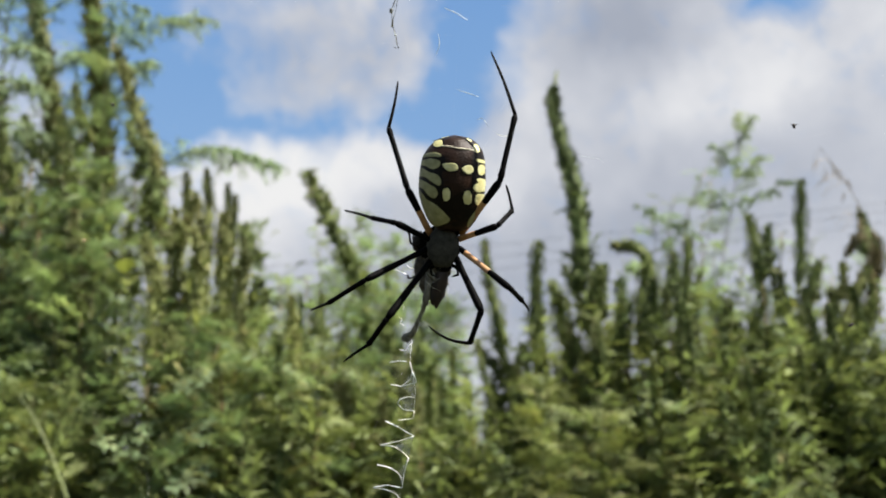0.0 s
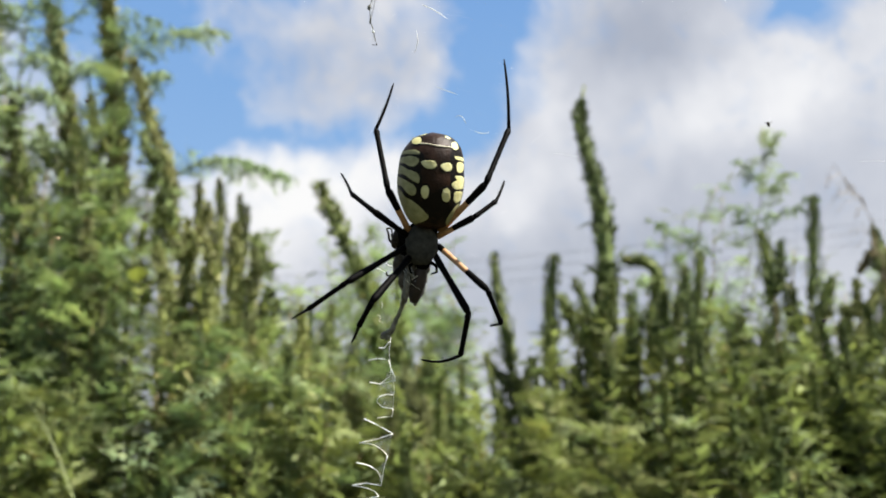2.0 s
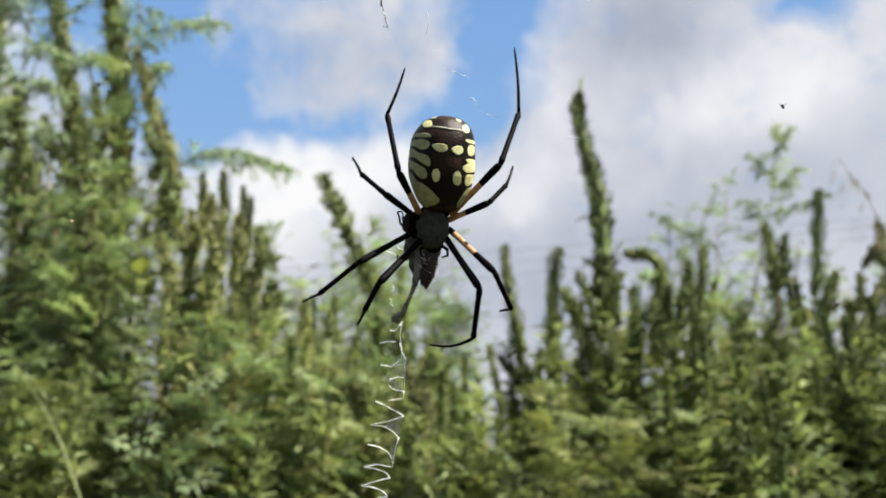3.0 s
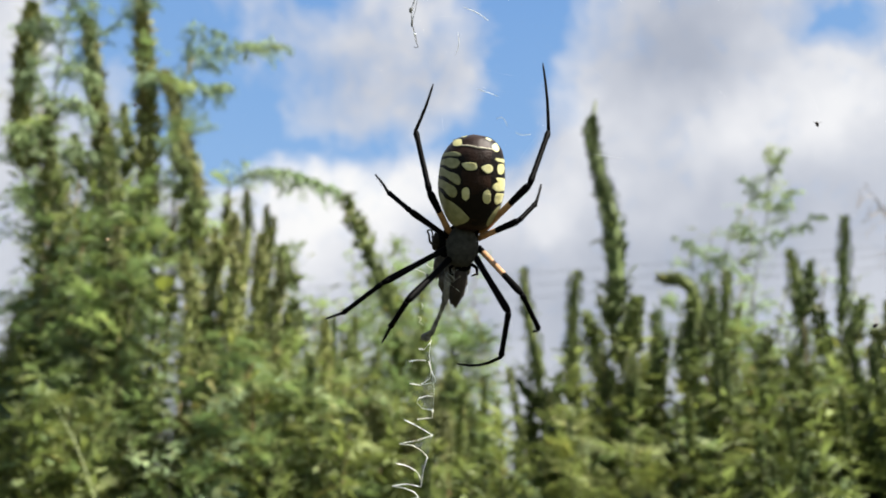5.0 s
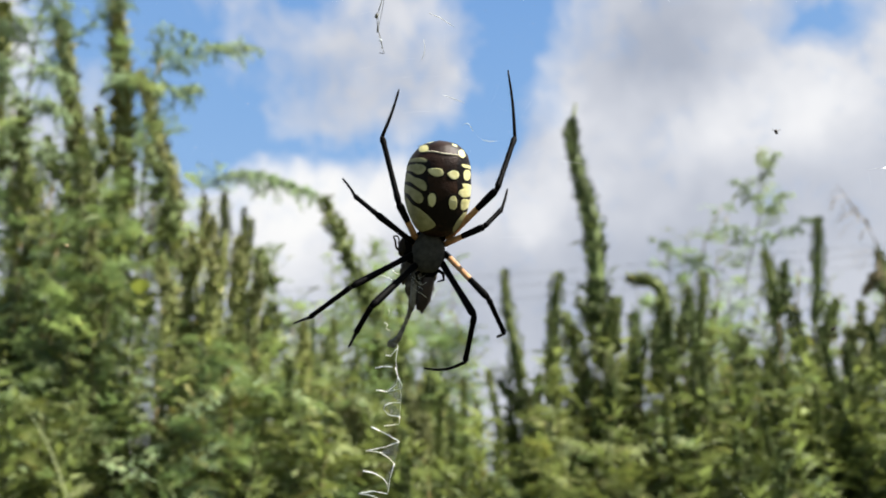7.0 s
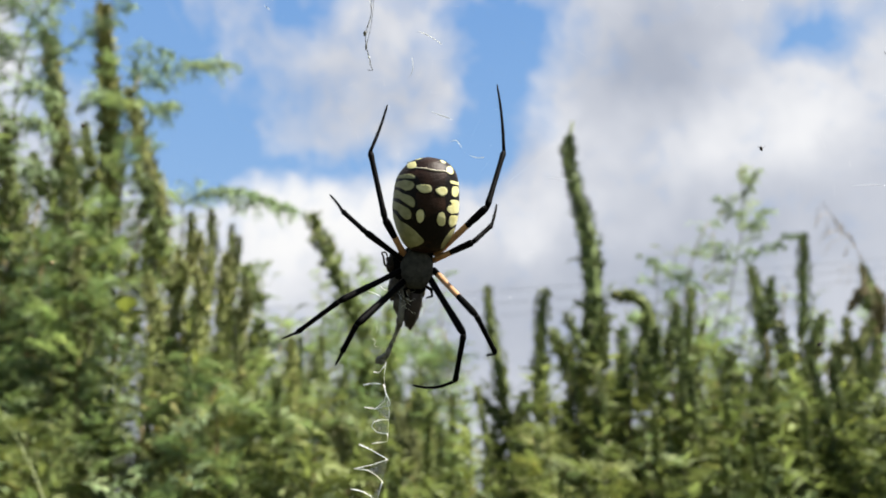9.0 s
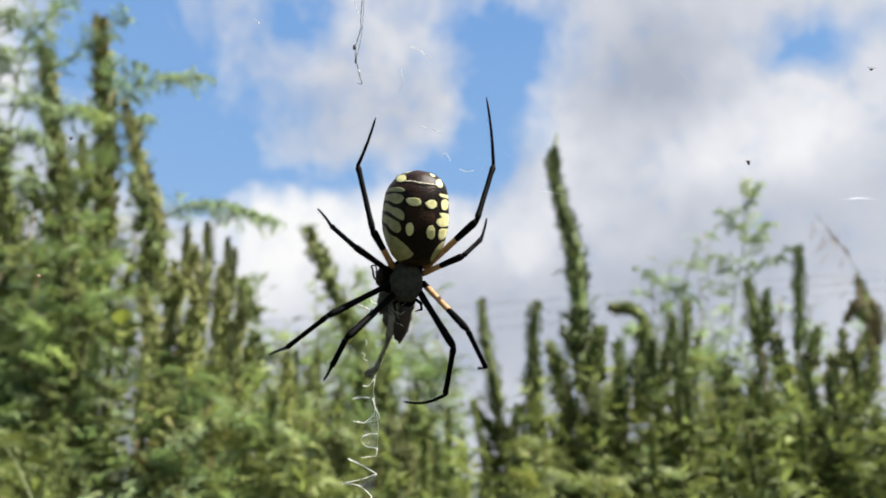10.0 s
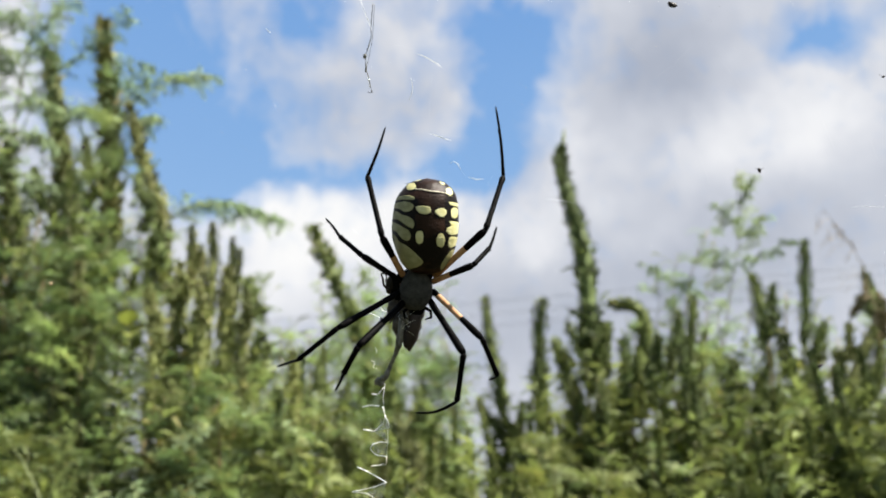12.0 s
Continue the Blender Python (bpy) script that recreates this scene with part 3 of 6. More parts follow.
LEGS["front_left"] = ((-2.2, -11.6), 0.0, (
    ((-11.37, -23.71), (-15.05, -28.90), (-19.92, -32.26)), ((-9.09, -25.98), (-12.45, -31.50), (-17.32, -35.29)), ((-8.88, -22.30), (-11.91, -28.25), (-13.21, -30.85)),
    ((-9.63, -21.33), (-12.23, -26.52), (-14.07, -29.55)), ((-10.18, -20.89), (-12.77, -25.76), (-14.18, -28.90)), ((-10.93, -20.56), (-13.82, -25.97), (-15.27, -28.86)),
    ((-11.33, -20.64), (-14.64, -25.67), (-16.30, -28.74)), ((-11.81, -20.35), (-14.66, -25.48), (-16.09, -28.22)), ((-12.18, -20.72), (-14.99, -26.01), (-16.39, -28.49)),
    ((-11.66, -20.73), (-14.49, -26.00), (-16.07, -29.26))))
LEGS["front_right"] = ((1.6, -11.4), 0.0, (
    ((6.82, -22.19), (4.65, -28.58), (-3.36, -25.22)), ((8.34, -24.03), (5.74, -29.99), (-1.30, -29.01)), ((8.55, -23.06), (8.44, -31.93), (5.63, -33.45)),
    ((7.69, -22.84), (6.39, -30.42), (2.60, -30.31)), ((8.44, -23.17), (6.93, -31.50), (-0.87, -32.26)), ((8.50, -21.69), (7.28, -31.47), (-1.24, -32.68)),
    ((8.35, -22.70), (6.93, -31.30), (-1.60, -32.79)), ((8.20, -22.19), (6.51, -31.21), (-1.56, -32.27)), ((8.45, -22.65), (6.75, -31.87), (-1.40, -32.66)),
    ((8.52, -22.18), (7.22, -31.39), (-0.72, -33.55))))
LEGS["lower_right"] = ((2.6, -10.2), 0.6, (
    ((12.45, -17.97), (14.61, -20.24), (16.02, -22.08)), ((13.21, -18.51), (16.89, -24.03), (18.19, -26.09)), ((13.86, -18.94), (18.62, -24.14), (25.11, -28.25)),
    ((11.91, -17.97), (14.51, -24.68), (12.67, -25.76)), ((12.12, -18.73), (14.83, -25.33), (12.67, -25.76)), ((11.33, -18.44), (14.67, -25.69), (12.36, -26.13)),
    ((10.88, -19.12), (14.08, -25.86), (13.21, -26.41)), ((10.92, -18.79), (14.01, -25.62), (12.48, -26.39)), ((10.78, -19.12), (14.58, -26.57), (12.97, -26.78)),
    ((12.06, -19.30), (15.05, -26.46), (13.49, -27.31))))
LEG_ROWS = []


def joints(hip, knees):
    """The three joints' poses at each time, with segments of one length: what looks short points towards or away from the viewer."""
    eye = Vector((0, -147, 0))
    flat = [[Vector((x, 0, z)) for x, z in (hip, *row)] for row in knees]
    length = [max((row[i + 1] - row[i]).length for row in flat) * (1.05, 1.01, 1.0)[i] for i in range(3)]
    poses = []
    for row in flat:
        p = Vector((hip[0], 0.3, hip[1]))
        out = []
        for i, sign in enumerate((-1, 1, 1)):
            way = (row[i + 1] - eye).normalized()
            along = (p - eye).dot(way)
            near = eye + way * along
            spare = length[i] ** 2 - (near - p).length_squared
            d = near + way * sign * math.sqrt(max(0, spare)) - p
            d = d.normalized() * length[i]
            out.append(Matrix.Translation(p * MM) @ frame_along(d))
            p = p + d
        poses.append(out)
    return length, poses


def spider():
    top = tagged(new("spider"), "black and yellow garden spider hanging head down on its web", "spider")
    abdomen(top)
    b = Bag()
    lump(b, (-0.6, -0.4, -9.9), (3.15, 2.0, 4.2), 4, 0.06, 3, 20, 30)
    piece("cephalothorax", b, SILVER, top, "head and thorax under silver-grey hair", True)
    b = Bag()
    lump(b, (-1.5, 1.3, -9.6), (4.0, 1.5, 3.4), 8, 0.22, 4, 16, 24)
    lump(b, (0.6, 0.4, -6.9), (2.2, 1.3, 1.7), 0, 0.1, 6, 12, 18)
    piece("underbody", b, BLACK, top, "dark underside where the legs join", True)
    b = Bag()
    lump(b, (-0.5, 0.2, -13.6), (1.7, 1.3, 1.4), 0, 0.08, 5)
    piece("head", b, BLACK, top, "black head", True)
    for s in (-1, 1):
        b = Bag()
        tube(b, [Vector(p) * MM for p in ((-0.4 + s * 1.3, 0, -13.2), (-0.4 + s * 2.6, -0.5, -14.0), (-0.2 + s * 2.5, -0.7, -15.2), (-0.4 + s * 1.5, -0.3, -15.6))],
             [0.35 * MM, 0.33 * MM, 0.28 * MM, 0.12 * MM], 8)
        piece("pedipalp", b, BLACK, top, "", True)
    for name, (hip, orange, knees) in LEGS.items():
        length, poses = joints(hip, knees)
        big = 1.0 if "upper" in name or "front" in name else 0.9
        b = Bag()
        segment(b, length[0], ((0, 0.6), (0.12, 0.66 * big), (0.35, 0.60 * big), (orange if orange > 0.36 else 0.5, 0.62 * big),
                               (0.8, 0.72 * big), (0.93, 0.74 * big), (1.0, 0.5 * big)), 12, 50)
        femur = piece("leg", b, [BLACK, ORANGE], top, "black leg, orange near the body" if orange else "black leg", True)
        for poly in femur.data.polygons:
            if (0.12 if name == "lower_right" else 0) < poly.center.z / (length[0] * MM) < orange:
                poly.material_index = 1
        b = Bag()
        segment(b, length[1], ((0, 0.48 * big), (0.08, 0.62 * big), (0.18, 0.52 * big), (0.5, 0.50 * big), (0.85, 0.50 * big), (0.95, 0.6 * big), (1.0, 0.4 * big)), 12, 50)
        tibia = piece("tibia", b, BLACK, femur, "", True)
        b = Bag()
        segment(b, length[2], ((0, 0.36 * big), (0.1, 0.33 * big), (0.3, 0.30 * big), (0.5, 0.27 * big), (0.7, 0.24 * big), (0.9, 0.2), (1.0, 0.1)), 10, 40,
                -0.1 if name == "front_right" else 0.02)
        foot = piece("foot", b, METATARSUS, femur, "thin dark outer leg joint", True)
        rows = ([], [], [])
        for t, (mf, mt, mm) in zip(TIMES, poses):
            rows[0].append((t, mf))
            rows[1].append((t, mf.inverted() @ mt))
            rows[2].append((t, mf.inverted() @ mm))
        for ob, r in zip((femur, tibia, foot), rows):
            LEG_ROWS.append((ob, r + [(12.0, r[-1][1])]))
    return top


def prey():
    top = tagged(new("wrapped_insect"), "silk-wrapped grey insect held at the spider's mouth", "insect")
    b = Bag()
    lump(b, (-2.2, 1.7, -15.6), (2.75, 2.0, 4.6), 6, 0.34, 7, 36, 44)
    lump(b, (-4.6, 2.0, -13.4), (1.5, 1.2, 2.9), 14, 0.4, 17, 20, 24)
    piece("body", b, PREY, top, "dented grey-brown bundle", True)
    b = Bag()
    lump(b, (-1.35, 0.0, -17.6), (1.45, 1.0, 4.0), 12, 0.14, 9, 20, 24)
    piece("wing_case", b, PREYDARK, top, "dark pointed wing case", True)
    b = Bag()
    lump(b, (-3.5, 0.0, -17.6), (0.65, 0.5, 3.1), 4, 0.3, 11, 18, 20)
    lump(b, (-2.6, -0.3, -15.2), (0.45, 0.4, 1.9), -24, 0.3, 12, 16, 18)
    piece("folded_wing", b, SILKWRAP, top, "pale folded wing", True)
    b = Bag()
    lump(b, (-5.5, 1.6, -8.9), (1.05, 0.8, 1.9), 12, 0.35, 13)
    bent = ((-5.50, -9.80), (-6.72, -9.24), (-7.04, -7.61), (-7.37, -6.96), (-6.50, -6.90), (-6.20, -8.15))
    tube(b, smooth_path([Vector((x, 0.6, z)) * MM for x, z in bent], 18), [(0.26 - 0.008 * k) * MM for k in range(18)], 6)
    claw = ((-5.2, -15.2), (-6.5, -15.9), (-7.3, -16.0), (-7.4, -15.3))
    tube(b, smooth_path([Vector((x, 0.9, z)) * MM for x, z in claw], 10), [0.2 * MM] * 10, 6)
    piece("insect_leg", b, PREYDARK, top, "bent dark insect leg", True)
    b = Bag()
    strip = [(-3.60, -18.60), (-3.95, -20.70), (-4.90, -23.00), (-5.70, -25.00), (-6.25, -26.40), (-7.10, -27.40), (-7.90, -28.10), (-8.60, -28.70)]
    wid = (0.95, 0.80, 0.55, 0.42, 0.36, 0.95, 0.95, 0.25)
    for strand in (-0.45, 0.0, 0.5):
        way = [Vector((x + strand * w + 0.12 * math.sin(i * 2.1 + strand * 5), 1.2 + 0.2 * i + 0.3 * strand, z)) * MM for i, ((x, z), w) in enumerate(zip(strip, wid))]
        tube(b, smooth_path(way, 28), [float(np.interp(k / 27 * 7, range(8), wid)) * (0.42 + 0.12 * math.sin(k * 1.7 + strand * 9)) * MM for k in range(28)], 7)
    lump(b, (-7.75, 2.3, -28.0), (1.0, 0.5, 0.8), 38, 0.25, 19)
    piece("silk_tail", b, SILKWRAP, top, "twisted grey silk tail with a flat end", True)
    for i in range(6):
        b = Bag()
        a = random.uniform(0, 6.28)
        p = [Vector((-1.8 + 2.3 * math.cos(a + k * 0.5), 1.0 - 1.7 * abs(math.sin(a + k * 0.5)) - 0.5, -13.2 - 0.8 * i - k * 0.7)) * MM for k in range(4)]
        tube(b, smooth_path(p, 12), [0.013 * MM] * 12, 5)
        piece("silk_strand", b, SILK, top)
    return top


def web():
    """The web: its zigzag band, the threads that catch the light, and bits caught in it."""
    top = tagged(new("spider_web"), "orb web of fine silk with a white zigzag band", "spider web")
    zig = (((-9.16, -30.50), (-8.06, -30.62), (-7.01, -29.25)), ((-11.14, -33.04), (-9.48, -32.73), (-7.82, -32.85)), ((-11.03, -37.46), (-8.88, -37.83), (-7.03, -36.39), (-6.72, -34.84), (-7.20, -32.97)),
           ((-6.72, -34.84), (-5.68, -37.02), (-7.34, -37.45), (-8.88, -37.83)), ((-8.89, -40.33), (-7.65, -39.95), (-6.36, -40.01)), ((-8.89, -40.20), (-9.69, -41.20), (-8.58, -42.51), (-6.37, -42.82)))
    zig += (((-6.37, -42.82), (-6.49, -44.33), (-9.52, -44.71)), ((-12.11, -44.84), (-9.52, -46.09), (-6.44, -47.90)), ((-6.44, -47.90), (-9.22, -48.91), (-13.12, -49.74)),
            ((-13.12, -49.74), (-10.46, -49.98), (-8.61, -51.11), (-7.50, -52.37)), ((-13.76, -53.77), (-11.41, -54.27), (-9.55, -55.41), (-8.81, -56.92)),
            ((-7.50, -52.37), (-8.31, -55.21), (-8.82, -58.51)), ((-14.53, -58.39), (-11.73, -57.94), (-8.82, -58.51)))
    # further turns of the band, each lower and a little to the side
    for k in range(3):
        x, z = -14.6 - 0.55 * k, -58.4 - 3.9 * k
        zig += (((x, z), (x + 2.4, z - 0.4), (x + 4.5, z - 1.2), (x + 5.3, z - 2.3)), ((x + 5.3, z - 2.3), (x + 2.5, z - 3.0), (x - 0.4, z - 3.9)))
    for row in zig:
        b = Bag()
        n = 9
        p = [path_point([Vector((x, 3.0, z)) * MM for x, z in row], k / (n - 1))[0] for k in range(n)]
        for k in range(2):
            o = Vector((0, 0, (k - 0.5) * 0.16 * MM))
            tube(b, [q + o * math.sin(3.1 * i / (n - 1)) for i, q in enumerate(p)], [(0.035 + 0.10 * abs(1 - 1.7 * i / (n - 1)) ** 1.3) * MM for i in range(n)], 5)
        piece("zigzag_band", b, SILK, top, "white zigzag silk band", True)
    # thin films of silk between the upper turns of the band, and the line along its edge
    for film in (((-6.72, -34.84), (-5.68, -37.02), (-6.36, -40.01), (-8.88, -37.83)), ((-8.89, -40.33), (-6.36, -40.01), (-6.37, -42.82), (-8.58, -42.51)), ((-10.46, -49.98), (-6.44, -47.90), (-7.50, -52.37)),
                 ((-9.55, -55.41), (-7.50, -52.37), (-8.82, -58.51))):
        b = Bag()
        c = Vector((sum(x for x, z in film) / len(film), 3.1, sum(z for x, z in film) / len(film)))
        v = [c * MM] + [Vector((x, 3.0, z)) * MM for x, z in film]
        b.add([tuple(p) for p in v], [(0, k + 1, (k + 1) % len(film) + 1) for k in range(len(film))])
        piece("silk_film", b, FILM, top, "sheer film of grey silk")
    line = [Vector((x, 3.05, z)) * MM for x, z in ((-6.70, -28.50), (-7.10, -31.50), (-6.72, -34.84), (-6.10, -38.50), (-6.37, -42.64))]
    b = Bag()
    tube(b, line, [0.05 * MM] * 5, 5)
    piece("silk_thread", b, SILK, top, "", True)
    glints = (((-11.37, 46.12), (-9.96, 42.33), (-9.20, 40.16), (-9.96, 35.83), (-10.28, 33.13), (-9.53, 28.80)), ((-0.43, 35.83), (1.73, 34.97), (4.33, 33.34)),
              ((2.17, 20.35), (4.11, 19.70), (6.28, 18.94)), ((5.95, 14.61), (7.14, 14.83), (8.12, 13.32)), ((9.74, 11.91), (11.04, 11.47), (12.56, 11.58)),
              ((24.68, 7.69), (27.17, 7.47), (30.31, 6.93)), ((85.52, 6.06), (87.69, 6.28), (93.10, 6.17)), ((-1.52, 30.96), (-1.30, 28.80), (-1.95, 26.85)),
              ((-10.50, -14.40), (-8.66, -15.05), (-7.58, -15.70)), 
              ((-7.71, -13.55), (-7.05, -14.22), (-6.17, -14.33), (-5.72, -13.66)),
              ((-9.42, -23.90), (-8.64, -24.47), (-9.09, -25.14), (-8.20, -25.59)),
              ((-8.63, -21.34), (-8.30, -22.01), (-8.63, -22.68)),
              ((-29.77, 40.49), (-28.69, 39.62)))
    for i, row in enumerate(glints):
        b = Bag()
        p = smooth_path([Vector((x, 3.0, z)) * MM for x, z in row], 10)
        r = 0.05 if i == 0 else 0.018 if i == 6 else 0.022 if i == 5 else 0.055
        tube(b, p, [r * MM * (0.4 + 0.6 * math.sin(0.3 + 2.6 * k / 9)) for k in range(10)], 5)
        piece("silk_thread", b, SILK, top, "", True)
    # long guy threads to the stems of the weeds around
    home = hung(*SWING[-1][1:]).inverted()
    for edge, stem in (((-60, 3.2, 60), (-0.497, 1.050, 1.816)), ((70, 3.2, 60), (0.217, 1.000, 1.608)), ((-60, 3.2, -70), (-0.444, 1.050, 1.504)), ((70, 3.2, -70), (0.231, 1.000, 1.425)), ((100, 3.2, 0), (0.578, 1.250, 1.662))):
        b = Bag()
        e = home @ Vector(stem)
        tube(b, [Vector(edge) * MM, (Vector(edge) * MM).lerp(e, 0.5), e], [0.004 * MM, 0.006 * MM, 0.01 * MM], 4)
        piece("guy_thread", b, THREAD, top)
    hub = Vector((0, 3.2, -8))
    for i in range(26):
        a = 2 * math.pi * (i + 0.3 * random.random()) / 26
        b = Bag()
        e = hub + Vector((math.cos(a) * 140, 0, math.sin(a) * 120))
        tube(b, [hub * MM, (hub + e) / 2 * MM + Vector((0, 0.0004, 0)), e * MM], [0.0011 * MM] * 3, 4)
        piece("radial_thread", b, THREAD, top)
    for i in range(22):
        r = 22 + i * 3.4
        b = Bag()
        tube(b, [(hub + Vector((math.cos(2 * math.pi * k / 26) * r * 1.1, 0, math.sin(2 * math.pi * k / 26) * r))) * MM for k in range(27)], [0.001 * MM] * 27, 3)
        piece("spiral_thread", b, THREAD, top)
    return top


def mite(name, spots, at, label):
    """A small dark insect or husk caught on the web."""
    b = Bag()
    for x, z, rx, rz, turn in spots:
        lump(b, (x, 2.7, z), (rx, 0.35, rz), turn, 0.3, x, 8, 10)
    for k in range(3):
        p = Vector((0.25 - 0.25 * k, 2.7, 0)) * MM
        tube(b, [p, p + Vector((0.5 - 0.45 * k, 0.1, 0.45)) * MM, p + Vector((0.7 - 0.6 * k, 0.1, 0.2)) * MM], [0.05 * MM, 0.04 * MM, 0.02 * MM], 4)
    ob = new(name, b.mesh(name, PREYDARK, True))
    ob["at"] = at
    return tagged(ob, label, "insect")


SPIDER, CATCH, WEB = spider(), prey(), web()
MITES = [mite("caught_fly", ((0, 0, 0.28, 0.42, -25), (0.15, -0.35, 0.2, 0.2, 0)), (67.12, 13.42), "tiny dark fly caught in the web"),
         mite("caught_fly", ((0, 0, 0.55, 0.25, -35), (0.3, 0.2, 0.2, 0.2, 0)), (79.57, -25.44), "tiny dark fly caught in the web"),
         mite("caught_fly", ((0, 0, 0.9, 0.5, 10), (-0.6, 0.3, 0.4, 0.35, 0)), (49.69, 45.68), "small dark insect husk caught in the web"),
         mite("caught_fly", ((0, 0, 0.2, 0.26, 20),), (91.92, 31.95), "tiny dark speck caught in the web"),
         mite("caught_fly", ((0, 0, 0.22, 0.35, 10),), (-64.41, 17.43), "tiny dark speck caught in the web"),
         mite("seed_husk", ((0, 0, 0.3, 0.35, 10),), (-70.80, -8.88), "tiny pale husk caught in the web")]
MITES[5].data.materials[0] = STRAW


def hanging_husk(at):
    """A grey husk on two slack threads, with a drop of silk under it."""
    b = Bag()
    for path, r in (([(1.42, 9.86), (1.08, 5.62), (1.07, 3.49), (0.53, 1.57), (-0.02, -0.24), (0.08, -2.38), (0.4, -3.78), (0.73, -4.85), (0.94, -6.14), (1.27, -7.22)], 0.075),
                    ([(1.74, 9.86), (1.51, 5.61), (1.29, 2.95), (0.85, 0.29), (0.3, -1.85), (0.19, -2.71)], 0.05)):
        way = smooth_path([Vector((x, 2.7, z)) * MM for x, z in path], 40)
        tube(b, way, [r * (1 + 0.6 * math.sin(k * 2.3) * math.sin(k * 0.7)) * MM for k in range(40)], 5)
    tube(b, [Vector((x, 2.7, z)) * MM for x, z in [(0.39, -7.22), (1.27, -7.33)]], [0.06 * MM, 0.05 * MM], 4)
    lump(b, (-0.13, 2.7, -0.24), (0.34, 0.3, 0.5), 15, 0.4, 3, 8, 10)
    lump(b, (0.08, 2.7, -2.71), (0.20, 0.2, 0.75), 4, 0.4, 5, 8, 10)
    ob = new("silk_husk", b.mesh("silk_husk", SILKWRAP, True))
    ob["at"] = at
    d = Bag()
    lump(d, (0.62, 2.6, -4.85), (0.24, 0.2, 0.24), 0, 0.2, 1, 8, 10)
    piece("silk_drop", d, SILK, ob, "white drop of silk")
    return tagged(ob, "small grey husk hanging on slack web threads", "insect")


MITES.append(hanging_husk((-10.39, 35.51)))


# ---- weeds: templates ----
def leaf_shape(width=0.36, fold=0.12, droop=0.18, steps=(0.0, 0.22, 0.48, 0.75, 1.0)):
    """A lance-shaped leaf of length 1 along y, folded along its rib and drooping."""
    v, f = [], []
    for s in steps:
        w = width * 0.5 * math.sin(math.pi * min(1, s ** 0.75)) ** 0.9 if 0 < s < 1 else 0.012
        z = -droop * s * s
        v += [(-w, s, z + fold * w), (0, s, z - fold * w * 0.6), (w, s, z + fold * w)]
    for i in range(len(steps) - 1):
        a = i * 3
        f += [(a, a + 1, a + 4, a + 3), (a + 1, a + 2, a + 5, a + 4)]
    return np.array(v), f


def frond_shape(pairs=9, leaflets=6, width=0.5, droop=0.35, seed=0, blade_width=0.011, blade_len=0.32):
    """A feathery frond of length 1 along y: a rib, side ribs and narrow leaflets on them."""
    rnd = random.Random(seed)
    v, f = [], []

    def blade(p, d, n, l, w):
        side = d.cross(n).normalized() * w
        i = len(v)
        v.extend([tuple(p), tuple(p + d * l * 0.5 + side), tuple(p + d * l), tuple(p + d * l * 0.5 - side)])
        f.append((i, i + 1, i + 2, i + 3))

    def on_rib(s):
        return Vector((0, s, -droop * s * s))

    up = Vector((0, 0, 1))
    for i in range(6):
        a, b = on_rib(i / 6), on_rib((i + 1) / 6)
        blade(a, (b - a).normalized(), up, (b - a).length * 1.1, max(0.012, 0.5 * blade_width))
    for i in range(pairs):
        s = 0.12 + 0.88 * i / pairs
        reach = width * (0.35 + 0.65 * math.sin(math.pi * (0.2 + 0.75 * (1 - s)))) * rnd.uniform(0.75, 1.15)
        for sg in (-1, 1):
            p = on_rib(s + rnd.uniform(-0.02, 0.02))
            d = Vector((sg, 0.75 + rnd.uniform(-0.2, 0.2), -0.25 + rnd.uniform(-0.3, 0.2))).normalized()
            blade(p, d, up, reach, max(0.009, 0.9 * blade_width))
            for k in range(leaflets):
                q = p + d * reach * (0.15 + 0.85 * k / leaflets)
                for s2 in (-1, 1):
                    e = (d * 0.8 + Vector((-d.y, d.x, 0)) * s2 * 0.8 + Vector((0, 0, rnd.uniform(-0.5, 0.3)))).normalized()
                    blade(q, e, up, reach * blade_len * rnd.uniform(0.75, 1.25), blade_width)
    for k in range(3):
        blade(on_rib(0.96), Vector((0.5 * (k - 1), 1, -0.4)).normalized(), up, 0.14, 0.02)
    return np.array(v), f


LEAVES = [leaf_shape(0.24, 0.3, 0.15), leaf_shape(0.3, 0.4, 0.4), leaf_shape(0.2, 0.3, 0.6), leaf_shape(0.36, 0.4, 0.3)]
SMALL = [leaf_shape(w, f, d, (0.0, 0.4, 1.0)) for w, f, d in ((0.27, 0.3, 0.15), (0.32, 0.4, 0.4), (0.25, 0.3, 0.6), (0.36, 0.4, 0.3))]
FRONDS = [frond_shape(10, 6, 0.5, 0.45, 1), frond_shape(9, 6, 0.42, 0.8, 2), frond_shape(11, 6, 0.38, 0.35, 3), frond_shape(8, 6, 0.55, 0.7, 4)]
COARSE = [frond_shape(4, 2, 0.5, 0.5, 5, 0.036, 0.6), frond_shape(5, 1, 0.42, 0.8, 6, 0.034, 0.7), frond_shape(4, 2, 0.5, 0.4, 7, 0.034, 0.55), frond_shape(4, 2, 0.52, 0.7, 8, 0.04, 0.6)]
BROAD = [leaf_shape(0.62, 0.2, 0.25), leaf_shape(0.7, 0.15, 0.4)]
BRACT_V = np.array([(0.22, 0, 0), (-0.12, 0.2, 0), (-0.12, -0.2, 0), (0.05, 0, 1.0), (0.0, 0.0, 0.5)])
BRACT_F = [(0, 1, 3), (1, 2, 3), (2, 0, 3)]


